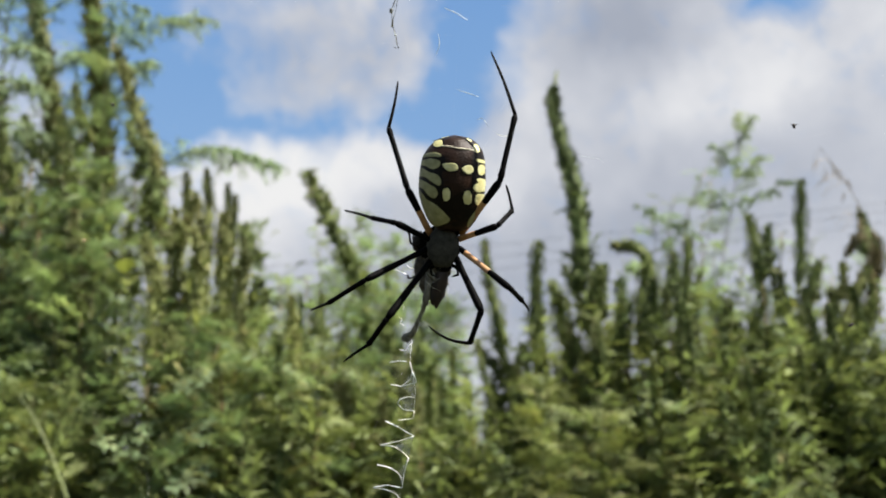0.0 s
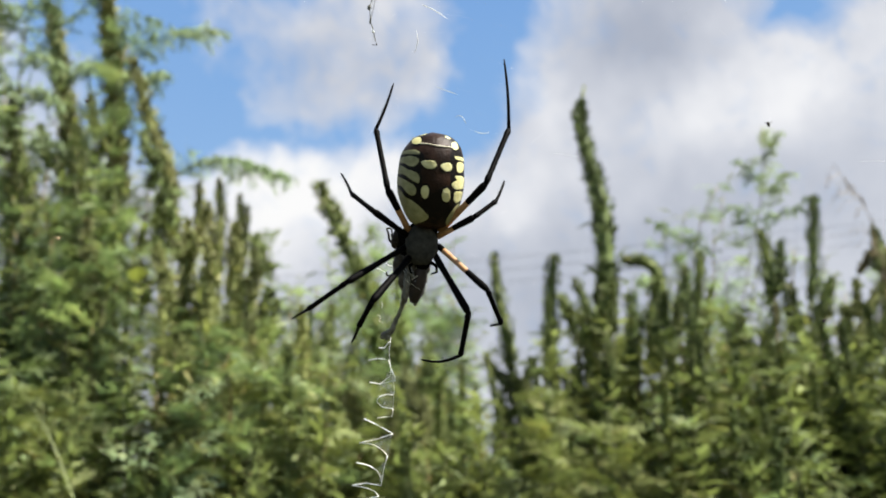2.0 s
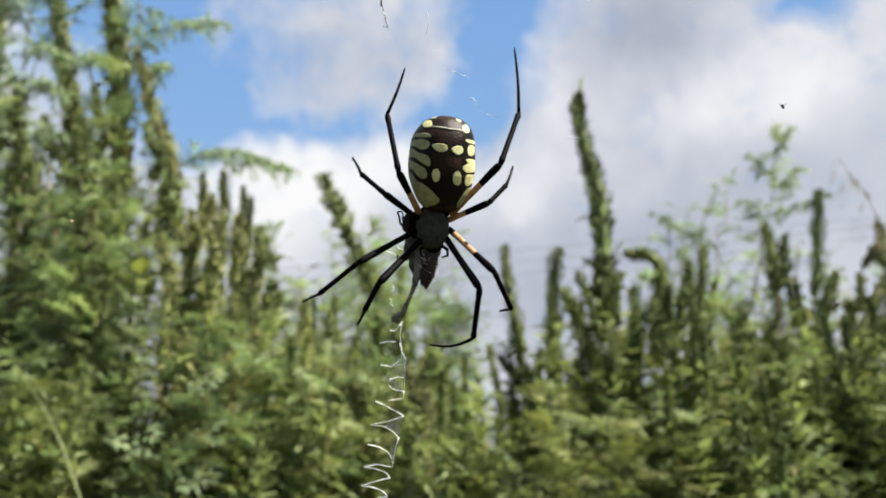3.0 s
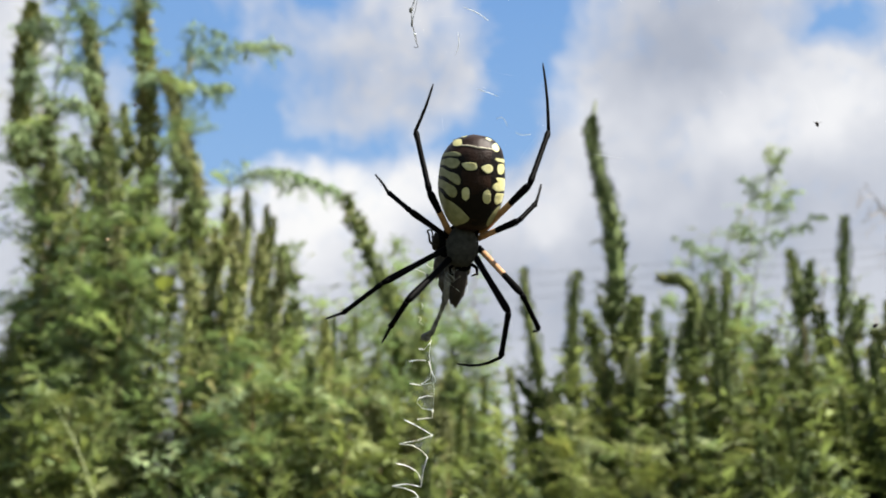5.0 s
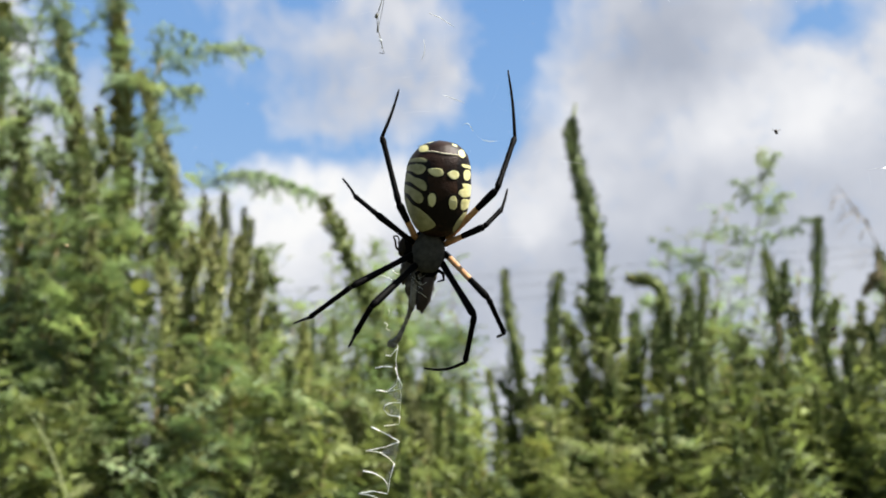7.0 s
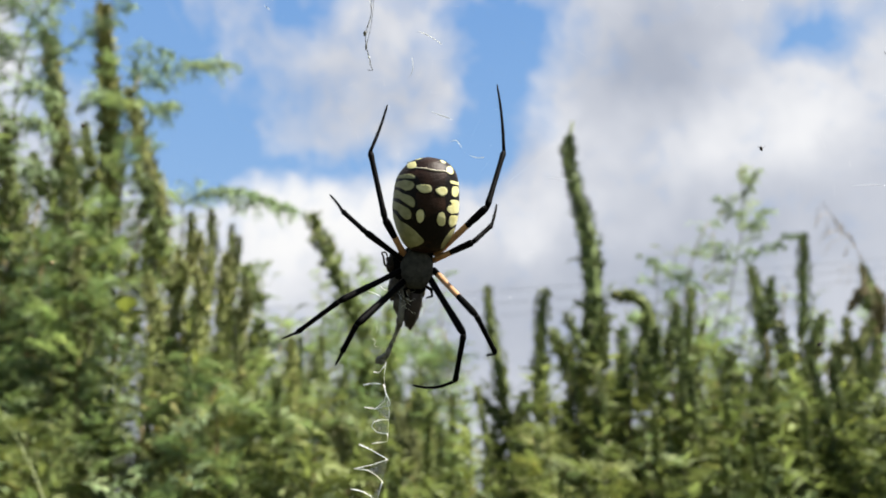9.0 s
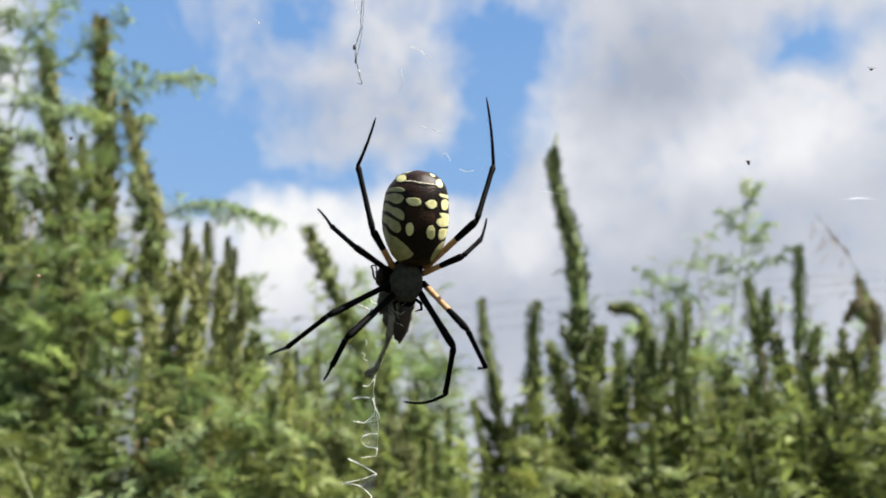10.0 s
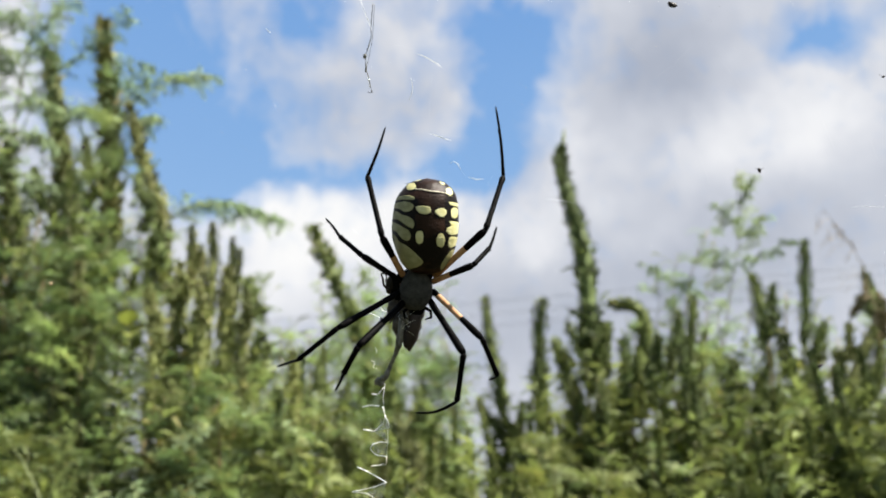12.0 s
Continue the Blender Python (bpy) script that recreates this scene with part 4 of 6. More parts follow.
def set_leaf(bag, shape, p, d, size, roll=0.0):
    """Put a leaf at p that grows along d."""
    d = Vector(d).normalized()
    x = d.cross(Vector((0, 0, 1)))
    x = x.normalized() if x.length > 0.05 else Vector((1, 0, 0))
    m = Matrix((x, d, x.cross(d))).transposed().to_4x4()
    m = Matrix.Translation(p) @ m @ Matrix.Rotation(roll, 4, "Y") @ Matrix.Diagonal((size, size, size, 1))
    bag.add(*shape, m)


def around(rnd, up=0.3, spread=0.5):
    a = rnd.uniform(0, 6.2832)
    return Vector((math.cos(a), math.sin(a), up + rnd.uniform(-spread, spread)))


def seed_spike(bag, pts, radius, rnd, taper=0.5, density=1.0, shaggy=0.0):
    """A dense spike of small bristly flower clusters along pts, base first."""
    length = sum((pts[i + 1] - pts[i]).length for i in range(len(pts) - 1))

    wave = rnd.uniform(0, 90)

    def girth(u):
        return radius * (1 + 0.42 * noise.noise((wave, u * length * 34, 0))) * (1 - taper * u ** 1.5) * min(1.0, 0.6 + 4 * u) * math.sqrt(max(0.02, 1 - u ** 9))

    tube(bag, pts, [0.5 * girth(i / (len(pts) - 1)) for i in range(len(pts))], 8)
    n = int(length / 0.0019 * density)
    ph = Vector((rnd.random(), rnd.random(), rnd.random())) * 50
    for i in range(n):
        s = (i + rnd.random()) / n
        p, d = path_point(pts, s)
        q = frame_along(d).to_3x3()
        a0 = rnd.uniform(0, 6.28)
        around_it = max(7, int(radius / 0.0022))
        for k in range(around_it):
            a = a0 + k * 6.2832 / around_it + rnd.uniform(-0.4, 0.4)
            o = q @ Vector((math.cos(a), math.sin(a), 0))
            r = girth(s) * (0.88 + 1.0 * noise.noise((p + o * radius) * 52 + ph) + 0.4 * noise.noise((p + o * radius) * 150 + ph))
            l = rnd.uniform(0.0025, 0.0058) * max(1.0, radius / 0.015) ** 0.8 * (1 + shaggy * rnd.random() ** 3 * 3)
            g = (o * rnd.uniform(0.6, 1.3) + d * rnd.uniform(0.2, 1.2)).normalized()
            m = Matrix.Translation(p + o * r * (0.68 if radius < 0.02 else 0.5)) @ frame_along(g) @ Matrix.Diagonal((l * 1.3, l * 1.3, l, 1))
            bag.add(BRACT_V, BRACT_F, m)


def to_ground(path, rnd):
    """The stem's path from the ground up to its tip; path is given from the tip down."""
    low = Vector(path[-1])
    prev = Vector(path[-2])
    slope = (low - prev) / max(0.05, prev.z - low.z)
    base = Vector((low.x + slope.x * 0.35 * low.z * 0.5, low.y, 0))
    mid = low.lerp(base, 0.5) + Vector((slope.x * 0.08, 0, 0))
    return [base, mid] + [Vector(p) for p in path[::-1]]


GROWN = {}


def weed(name, label, path, spike=0.2, radius=0.012, stem=0.004, leaves=0, leaf_size=0.035, leaf_span=(0.45, 0.9), sides=0, side_len=0.08,
         fronds=0, frond_size=0.08, frond_span=(0.5, 1.0), kinds=None, seed=1, key="", group="", taper=0.45, shaggy=0.2, frond_up=0.0, mats=None, fine=False):
    """One tall weed: stem, seed spikes at the top and on side shoots, leaves, feathery fronds."""
    rnd = random.Random(seed)
    radius *= 1.42
    leaf_size, leaves = (leaf_size, leaves) if kinds else (leaf_size * 0.74, int(leaves * 1.6))
    pts = to_ground(path, rnd)
    base = pts[0]
    pts = smooth_path([p - base for p in pts], 60)
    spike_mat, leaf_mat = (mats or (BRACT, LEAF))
    top = tagged(new(name), label, "weed", group)
    top.location = base
    length = [0.0]
    for i in range(59):
        length.append(length[-1] + (pts[i + 1] - pts[i]).length)
    total = length[-1]
    b = Bag()
    tube(b, pts, [stem * (1.15 - 0.8 * i / 59) for i in range(60)], 7)
    piece("stem", b, STEM if seed % 3 else REDSTEM, top, "", True)
    if spike:
        b = Bag()
        s0 = 1 - 1.3 * spike / total
        seed_spike(b, [path_point(pts, s0 + (1 - s0) * k / 24)[0] for k in range(25)] + [pts[-1] + (pts[-1] - pts[-2]).normalized() * 0.006], radius, rnd, taper, 1.0, shaggy)
        piece("seed_spike", b, spike_mat, top, "dense knobbly seed spike")
        b = Bag()
        for i in range(int(spike * 60)):
            p, d = path_point(pts, s0 - 0.04 + (1 - s0) * 0.75 * rnd.random() ** 1.3)
            o = around(rnd, 0.1, 0.6)
            set_leaf(b, rnd.choice(LEAVES), p + o.normalized() * radius * 0.7, o, rnd.uniform(0.010, 0.022), rnd.uniform(-1, 1))
        piece("bract_leaves", b, leaf_mat, top, "small leaves between the flower clusters", kind="stuff")
    for i in range(sides):
        s = 1 - (spike * 1.2 + side_len + rnd.uniform(0.0, 0.22)) / total
        p, d = path_point(pts, s)
        o = around(rnd, 0, 0).normalized()
        o.y *= 0.4
        l = side_len * rnd.uniform(0.6, 1.3)
        q = [p, p + o * l * 0.25 + Vector((0, 0, l * 0.3)), p + o * l * 0.42 + Vector((0, 0, l * 0.7)), p + o * l * 0.46 + Vector((0, 0, l * 1.15))]
        b = Bag()
        seed_spike(b, smooth_path(q, 10), radius * rnd.uniform(0.6, 0.85), rnd, 0.35, 0.8, shaggy)
        piece("side_spike", b, spike_mat, top)
    if leaves:
        b = Bag()
        for i in range(leaves):
            s = rnd.uniform(*leaf_span)
            p, d = path_point(pts, s)
            o = around(rnd, 0.45, 0.8)
            tw = o.normalized() * rnd.uniform(0.0, 1.0) ** 1.5 * 0.05
            if tw.length > 0.02:
                tube(b, [p, p + tw], [0.0006, 0.0004], 3)
            set_leaf(b, rnd.choice(kinds or LEAVES), p + tw, o, leaf_size * rnd.uniform(0.5, 1.15), rnd.uniform(-0.7, 0.7))
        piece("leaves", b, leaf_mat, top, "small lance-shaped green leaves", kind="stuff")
    if fronds:
        b = Bag()
        for i in range(int(fronds * 1.2)):
            s = rnd.uniform(*frond_span)
            p, d = path_point(pts, s)
            o = around(rnd, frond_up + 0.4, 0.8)
            l = frond_size * rnd.uniform(0.6, 1.25) * (1.15 - 0.5 * (s - frond_span[0]) / max(0.01, frond_span[1] - frond_span[0]))
            set_leaf(b, rnd.choice(FRONDS if fine else COARSE), p, o, l * (0.8 if fine else 0.7), rnd.uniform(-0.8, 0.8))
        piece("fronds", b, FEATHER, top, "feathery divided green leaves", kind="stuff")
    if key:
        GROWN[key] = (top, base, Vector(path[0]))
    return top


def branch(top, pts, fronds, size, seed, label="feathery drooping branch", mat=None):
    """A side branch with fronds along it, in world places."""
    rnd = random.Random(seed)
    pts = smooth_path([Vector(p) - top.location for p in pts], 24)
    b = Bag()
    tube(b, pts, [0.0022 - 0.0014 * i / 23 for i in range(24)], 5)
    for i in range(fronds * 3):
        s = 0.08 + 0.92 * (i + rnd.random()) / (fronds * 3)
        p, d = path_point(pts, s)
        o = (d * rnd.uniform(0.5, 1.0) + around(rnd, 0.0, 0.5) * 0.9).normalized()
        l = size * rnd.uniform(0.5, 1.0) * (1.15 - 0.55 * s)
        twig = [p + o * l * u + Vector((0, 0, -0.35 * l * u * u)) for u in (0, 0.33, 0.66, 1.0)]
        tube(b, twig, [0.0007, 0.0006, 0.0005, 0.0003], 3)
        for k in range(13):
            q, e = path_point(twig, 0.1 + 0.9 * k / 13)
            g = e * 0.7 + around(rnd, -0.7, 0.4)
            set_leaf(b, LEAVES[2], q, g, rnd.uniform(0.007, 0.0135), rnd.uniform(-0.8, 0.8))
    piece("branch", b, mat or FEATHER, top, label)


def spikes_on(top, rows, radius, seed, mat=None):
    """More seed spikes on a weed: each row is a list of world places from its base up."""
    rnd = random.Random(seed)
    for row in rows:
        radius *= 1.08
        b = Bag()
        seed_spike(b, smooth_path([Vector(p) - top.location for p in row], 14), radius * rnd.uniform(0.85, 1.15), rnd, 0.35, 0.9, 0.2)
        piece("seed_spike", b, mat or BRACT, top)


PIG = "tall green pigweed with knobbly upright seed spikes"
RAG = "feathery green ragweed with finely divided leaves"
GP = "tall weeds in the thicket"

# tall weeds against the sky
w = weed("pigweed", "tall pigweed with one long dark seed spike", [(0.217, 1.000, 1.708), (0.213, 1.000, 1.684), (0.220, 1.000, 1.631), (0.231, 1.000, 1.575), (0.235, 1.000, 1.517), (0.232, 1.000, 1.425), (0.221, 1.000, 1.346)],
     0.25, 0.0160, 0.004, 70, 0.028, (0.6, 0.84), 5, 0.08, seed=2, key="tip", group=GP, taper=0.3, shaggy=0.15)
b = Bag()
tube(b, [Vector(p) - w.location for p in ((0.217, 1.000, 1.695), (0.221, 1.000, 1.722), (0.226, 1.000, 1.744))], [0.004, 0.003, 0.0015], 6)
piece("bare_tip", b, OLIVE, w, "thin bare tip of the spike", True)
weed("pigweed", PIG, [(0.282, 1.050, 1.478), (0.304, 1.050, 1.476), (0.321, 1.050, 1.470), (0.325, 1.050, 1.448), (0.318, 1.050, 1.395), (0.305, 1.050, 1.331)],
     0.17, 0.0145, 0.004, 80, 0.04, (0.55, 0.85), 5, 0.08, seed=4, key="hook", group=GP, taper=0.2)
weed("pigweed", PIG, [(0.178, 1.050, 1.481), (0.171, 1.050, 1.442), (0.166, 1.050, 1.376), (0.163, 1.050, 1.298)],
     0.15, 0.0115, 0.004, 90, 0.035, (0.55, 0.88), 4, 0.06, seed=5, key="sp2", group=GP, taper=0.3)
w = weed("pigweed", PIG, [(0.100, 1.100, 1.504), (0.102, 1.100, 1.451), (0.114, 1.100, 1.374), (0.123, 1.100, 1.292)],
     0.13, 0.010, 0.004, 90, 0.035, (0.6, 0.9), 7, 0.07, seed=7, key="sp1", group=GP, taper=0.3)
spikes_on(w, [[(0.122, 1.100, 1.280), (0.104, 1.100, 1.312), (0.087, 1.100, 1.340)], [(0.121, 1.100, 1.303), (0.116, 1.100, 1.336), (0.111, 1.100, 1.369)],
              [(0.127, 1.100, 1.288), (0.141, 1.100, 1.319), (0.147, 1.100, 1.347)]], 0.010, 15)
weed("pigweed", PIG, [(-0.167, 1.100, 1.626), (-0.150, 1.100, 1.584), (-0.124, 1.100, 1.527), (-0.101, 1.100, 1.464), (-0.078, 1.100, 1.377)],
     0.17, 0.0115, 0.004, 110, 0.026, (0.6, 0.9), 5, 0.05, 30, 0.05, (0.72, 0.9), seed=8, group=GP, taper=0.3, shaggy=0.8)
weed("pigweed", PIG, [(0.642, 1.150, 1.615), (0.627, 1.150, 1.545), (0.613, 1.150, 1.468), (0.591, 1.150, 1.359)],
     0.14, 0.0095, 0.004, 110, 0.04, (0.5, 0.88), 4, 0.06, seed=10, key="rs", group=GP, taper=0.3)
weed("pigweed", PIG, [(0.567, 1.200, 1.576), (0.569, 1.200, 1.525), (0.561, 1.200, 1.446), (0.541, 1.200, 1.354)],
     0.10, 0.012, 0.004, 200, 0.04, (0.5, 0.92), 7, 0.07, seed=11, group=GP, taper=0.3)
weed("pigweed", PIG, [(0.419, 1.100, 1.500), (0.407, 1.100, 1.437), (0.393, 1.100, 1.368), (0.374, 1.100, 1.287)],
     0.16, 0.011, 0.004, 130, 0.035, (0.5, 0.9), 4, 0.07, seed=13, group=GP, taper=0.25)
weed("pigweed", PIG, [(0.625, 1.000, 1.414), (0.592, 1.000, 1.363), (0.556, 1.000, 1.310), (0.527, 1.000, 1.252)],
     0.14, 0.011, 0.004, 70, 0.035, (0.5, 0.85), 3, 0.06, seed=14, group=GP, taper=0.3)
w = weed("pigweed", "pigweed with brown drying drooping top", [(0.666, 1.050, 1.518), (0.666, 1.050, 1.486), (0.653, 1.050, 1.417), (0.632, 1.050, 1.319)],
         0.05, 0.012, 0.004, 90, 0.04, (0.5, 0.9), 3, 0.06, seed=16, group=GP)
spikes_on(w, [[(0.666, 1.050, 1.486), (0.646, 1.050, 1.473), (0.631, 1.050, 1.452)], [(0.670, 1.050, 1.482), (0.679, 1.050, 1.468), (0.670, 1.050, 1.417)],
              [(0.666, 1.050, 1.486), (0.677, 1.050, 1.477), (0.652, 1.050, 1.383)]], 0.009, 5, DRYSPIKE)
w = weed("pigweed", PIG, [(0.224, 1.100, 1.462), (0.239, 1.100, 1.414), (0.247, 1.100, 1.363), (0.243, 1.100, 1.290)], 0.08, 0.010, 0.004, 90, 0.035, (0.5, 0.88), 3, 0.05, seed=17, group=GP)
spikes_on(w, [[(0.226, 1.100, 1.363), (0.212, 1.100, 1.389), (0.202, 1.100, 1.432)], [(0.260, 1.100, 1.371), (0.274, 1.100, 1.422), (0.286, 1.100, 1.466)], [(0.248, 1.100, 1.371), (0.257, 1.100, 1.405), (0.265, 1.100, 1.453)]], 0.009, 6)

# feathery weeds at that end
w = weed("ragweed", RAG, [(0.602, 1.250, 1.812), (0.595, 1.250, 1.754), (0.578, 1.250, 1.662), (0.544, 1.250, 1.564), (0.509, 1.250, 1.442), (0.489, 1.250, 1.348)],
         0, 0.01, 0.0028, 0, fronds=34, frond_size=0.05, frond_span=(0.74, 1.0), seed=20, fine=True, key="r", group=GP)
branch(w, [(0.560, 1.250, 1.618), (0.606, 1.250, 1.633), (0.640, 1.250, 1.650), (0.672, 1.250, 1.666)], 5, 0.036, 21)
branch(w, [(0.582, 1.250, 1.696), (0.564, 1.250, 1.719), (0.544, 1.250, 1.740)], 4, 0.036, 22)
branch(w, [(0.578, 1.250, 1.673), (0.613, 1.250, 1.695), (0.635, 1.250, 1.718)], 4, 0.034, 23)
branch(w, [(0.592, 1.250, 1.742), (0.611, 1.250, 1.771), (0.624, 1.250, 1.795)], 4, 0.032, 26)
branch(w, [(0.560, 1.250, 1.607), (0.540, 1.250, 1.640), (0.522, 1.250, 1.651)], 4, 0.036, 28)
w = weed("ragweed", RAG, [(0.570, 1.350, 1.734), (0.532, 1.350, 1.672), (0.501, 1.350, 1.580), (0.481, 1.350, 1.450)], 0, 0.01, 0.0028, 0, fronds=30, frond_size=0.055,
         frond_span=(0.72, 1.0), seed=24, fine=True, group=GP)
branch(w, [(0.504, 1.350, 1.603), (0.472, 1.350, 1.638), (0.452, 1.350, 1.656), (0.429, 1.350, 1.664)], 5, 0.04, 25)
weed("ragweed", RAG, [(0.059, 1.600, 1.725), (0.051, 1.600, 1.651), (0.043, 1.600, 1.549), (0.033, 1.600, 1.406)], 0, 0.01, 0.003, 0, fronds=44, frond_size=0.09, frond_span=(0.7, 1.0), seed=27, group=GP)
weed("ragweed", RAG, [(-0.251, 1.400, 1.559), (-0.245, 1.400, 1.499), (-0.236, 1.400, 1.393)], 0, 0.01, 0.003, 40, 0.03, (0.6, 0.95), fronds=30, frond_size=0.07, frond_span=(0.75, 1.0), seed=28, group=GP)
weed("ragweed", RAG, [(-0.211, 1.500, 1.722), (-0.201, 1.500, 1.621), (-0.190, 1.500, 1.480)], 0, 0.01, 0.003, 0, fronds=26, frond_size=0.055, frond_span=(0.74, 1.0), seed=29, group=GP)
weed("ragweed", RAG, [(-0.088, 1.350, 1.612), (-0.092, 1.350, 1.524), (-0.095, 1.350, 1.400)], 0, 0.01, 0.003, 60, 0.03, (0.6, 0.95), fronds=44, frond_size=0.08, frond_span=(0.72, 1.0), seed=30, group=GP)

# the tall clump at the other end
w = weed("ragweed", "slender dark-stemmed ragweed with sparse drooping leaves", [(-0.628, 1.000, 2.077), (-0.619, 1.000, 1.969), (-0.614, 1.000, 1.804), (-0.596, 1.000, 1.655), (-0.541, 1.000, 1.391)],
         0, 0.01, 0.0032, 0, fronds=16, frond_size=0.05, frond_span=(0.62, 1.0), seed=31, fine=True, group=GP)
branch(w, [(-0.611, 1.000, 1.773), (-0.583, 1.000, 1.835), (-0.528, 1.000, 1.900), (-0.465, 1.000, 1.986)], 13, 0.05, 32)
branch(w, [(-0.608, 1.000, 1.733), (-0.637, 1.000, 1.783), (-0.671, 1.000, 1.825)], 6, 0.05, 33)
branch(w, [(-0.617, 1.000, 1.879), (-0.600, 1.000, 1.906), (-0.577, 1.000, 1.923)], 5, 0.05, 34)
branch(w, [(-0.592, 1.000, 1.637), (-0.564, 1.000, 1.664), (-0.537, 1.000, 1.655)], 9, 0.055, 35)
branch(w, [(-0.619, 1.000, 1.934), (-0.657, 1.000, 1.969), (-0.696, 1.000, 1.981)], 9, 0.055, 52)
branch(w, [(-0.615, 1.000, 1.846), (-0.648, 1.000, 1.879), (-0.681, 1.000, 1.890)], 9, 0.055, 53)
branch(w, [(-0.614, 1.000, 1.793), (-0.590, 1.000, 1.804), (-0.559, 1.000, 1.798)], 9, 0.055, 54)
branch(w, [(-0.605, 1.000, 1.723), (-0.578, 1.000, 1.742), (-0.555, 1.000, 1.732)], 9, 0.055, 55)
branch(w, [(-0.600, 1.000, 1.684), (-0.625, 1.000, 1.703), (-0.651, 1.000, 1.694)], 9, 0.055, 56)
branch(w, [(-0.619, 1.000, 1.912), (-0.592, 1.000, 1.957), (-0.564, 1.000, 2.004)], 9, 0.05, 57)
weed("pigweed", PIG, [(-0.670, 1.150, 2.014), (-0.643, 1.150, 1.909), (-0.609, 1.150, 1.793), (-0.569, 1.150, 1.643), (-0.535, 1.150, 1.469)], 0.27, 0.017, 0.005, 90, 0.035, (0.5, 0.9), 7, 0.09,
     26, 0.05, (0.66, 0.93), seed=36, group=GP, shaggy=0.6, mats=(OLIVE, LEAF))
weed("pigweed", PIG, [(-0.713, 1.050, 1.965), (-0.703, 1.050, 1.852), (-0.680, 1.050, 1.724), (-0.645, 1.050, 1.605), (-0.606, 1.050, 1.495)], 0.24, 0.0165, 0.005, 70, 0.035, (0.5, 0.9), 6, 0.09,
     32, 0.06, (0.7, 0.97), seed=70, group=GP, shaggy=0.6, taper=0.3, mats=(TAN, TIP))
weed("pigweed", PIG, [(-0.640, 1.050, 1.770), (-0.634, 1.050, 1.700), (-0.612, 1.050, 1.610), (-0.585, 1.050, 1.495)], 0.16, 0.011, 0.004, 60, 0.035, (0.6, 0.9), 4, 0.07,
     12, 0.05, (0.7, 0.95), seed=71, group=GP, shaggy=0.6, taper=0.3, mats=(OLIVE, LEAF))
w = weed("pigweed", PIG, [(-0.533, 1.050, 1.993), (-0.514, 1.050, 1.905), (-0.491, 1.050, 1.794), (-0.471, 1.050, 1.662), (-0.444, 1.050, 1.504), (-0.425, 1.050, 1.403)], 0.32, 0.0165, 0.006, 80, 0.035,
         (0.5, 0.86), 2, 0.09, 34, 0.055, (0.68, 1.0), seed=37, group=GP, key="trunk", shaggy=0.6, taper=0.35, mats=(OLIVE, LEAF))
w = weed("pigweed", PIG, [(-0.444, 1.000, 1.792), (-0.428, 1.000, 1.751), (-0.404, 1.000, 1.682), (-0.372, 1.000, 1.606), (-0.356, 1.000, 1.518), (-0.334, 1.000, 1.388)], 0.20, 0.0095, 0.005, 80, 0.035, (0.5, 0.85),
         4, 0.08, 14, 0.05, (0.8, 0.95), seed=38, group=GP, taper=0.2, shaggy=0.6, mats=(OLIVE, LEAF))
w = weed("ragweed", RAG, [(-0.469, 1.020, 1.838), (-0.477, 1.020, 1.775), (-0.469, 1.020, 1.665), (-0.452, 1.020, 1.528), (-0.433, 1.020, 1.395)], 0, 0.01, 0.004, 0, fronds=44, frond_size=0.065,
         frond_span=(0.8, 0.97), seed=39, fine=True, group=GP, key="lf")
branch(w, [(-0.473, 1.020, 1.806), (-0.447, 1.020, 1.838), (-0.397, 1.020, 1.865), (-0.334, 1.020, 1.867)], 15, 0.055, 40)
branch(w, [(-0.470, 1.020, 1.806), (-0.448, 1.020, 1.785), (-0.414, 1.020, 1.790)], 8, 0.055, 41)
branch(w, [(-0.474, 1.020, 1.817), (-0.475, 1.020, 1.882), (-0.441, 1.020, 1.893)], 7, 0.05, 42)
branch(w, [(-0.474, 1.020, 1.785), (-0.512, 1.020, 1.806), (-0.537, 1.020, 1.796)], 9, 0.06, 43)
w = weed("ragweed", RAG, [(-0.397, 1.100, 1.665), (-0.388, 1.100, 1.607), (-0.380, 1.100, 1.522), (-0.361, 1.100, 1.399)], 0, 0.01, 0.004, 0, fronds=30, frond_size=0.06, frond_span=(0.7, 1.0), seed=44, fine=True, group=GP, key="arch")
branch(w, [(-0.395, 1.100, 1.647), (-0.358, 1.100, 1.674), (-0.299, 1.100, 1.674), (-0.253, 1.100, 1.659), (-0.218, 1.100, 1.646)], 22, 0.052, 45)
w = weed("pigweed", PIG, [(-0.364, 1.120, 1.641), (-0.359, 1.120, 1.577), (-0.359, 1.120, 1.511), (-0.355, 1.120, 1.405)], 0.09, 0.0095, 0.005, 110, 0.04, (0.5, 0.9), 3, 0.07, seed=46, group=GP, mats=(TAN, LEAF))
spikes_on(w, [[(-0.372, 1.120, 1.493), (-0.389, 1.120, 1.549), (-0.403, 1.120, 1.627)], [(-0.344, 1.120, 1.457), (-0.336, 1.120, 1.511), (-0.341, 1.120, 1.596)]], 0.009, 8, TAN)
w = weed("pigweed", PIG, [(-0.332, 1.120, 1.646), (-0.325, 1.120, 1.576), (-0.321, 1.120, 1.492), (-0.316, 1.120, 1.387)], 0.12, 0.010, 0.005, 110, 0.04, (0.5, 0.88), 3, 0.07, seed=47, group=GP, mats=(TAN, LEAF))
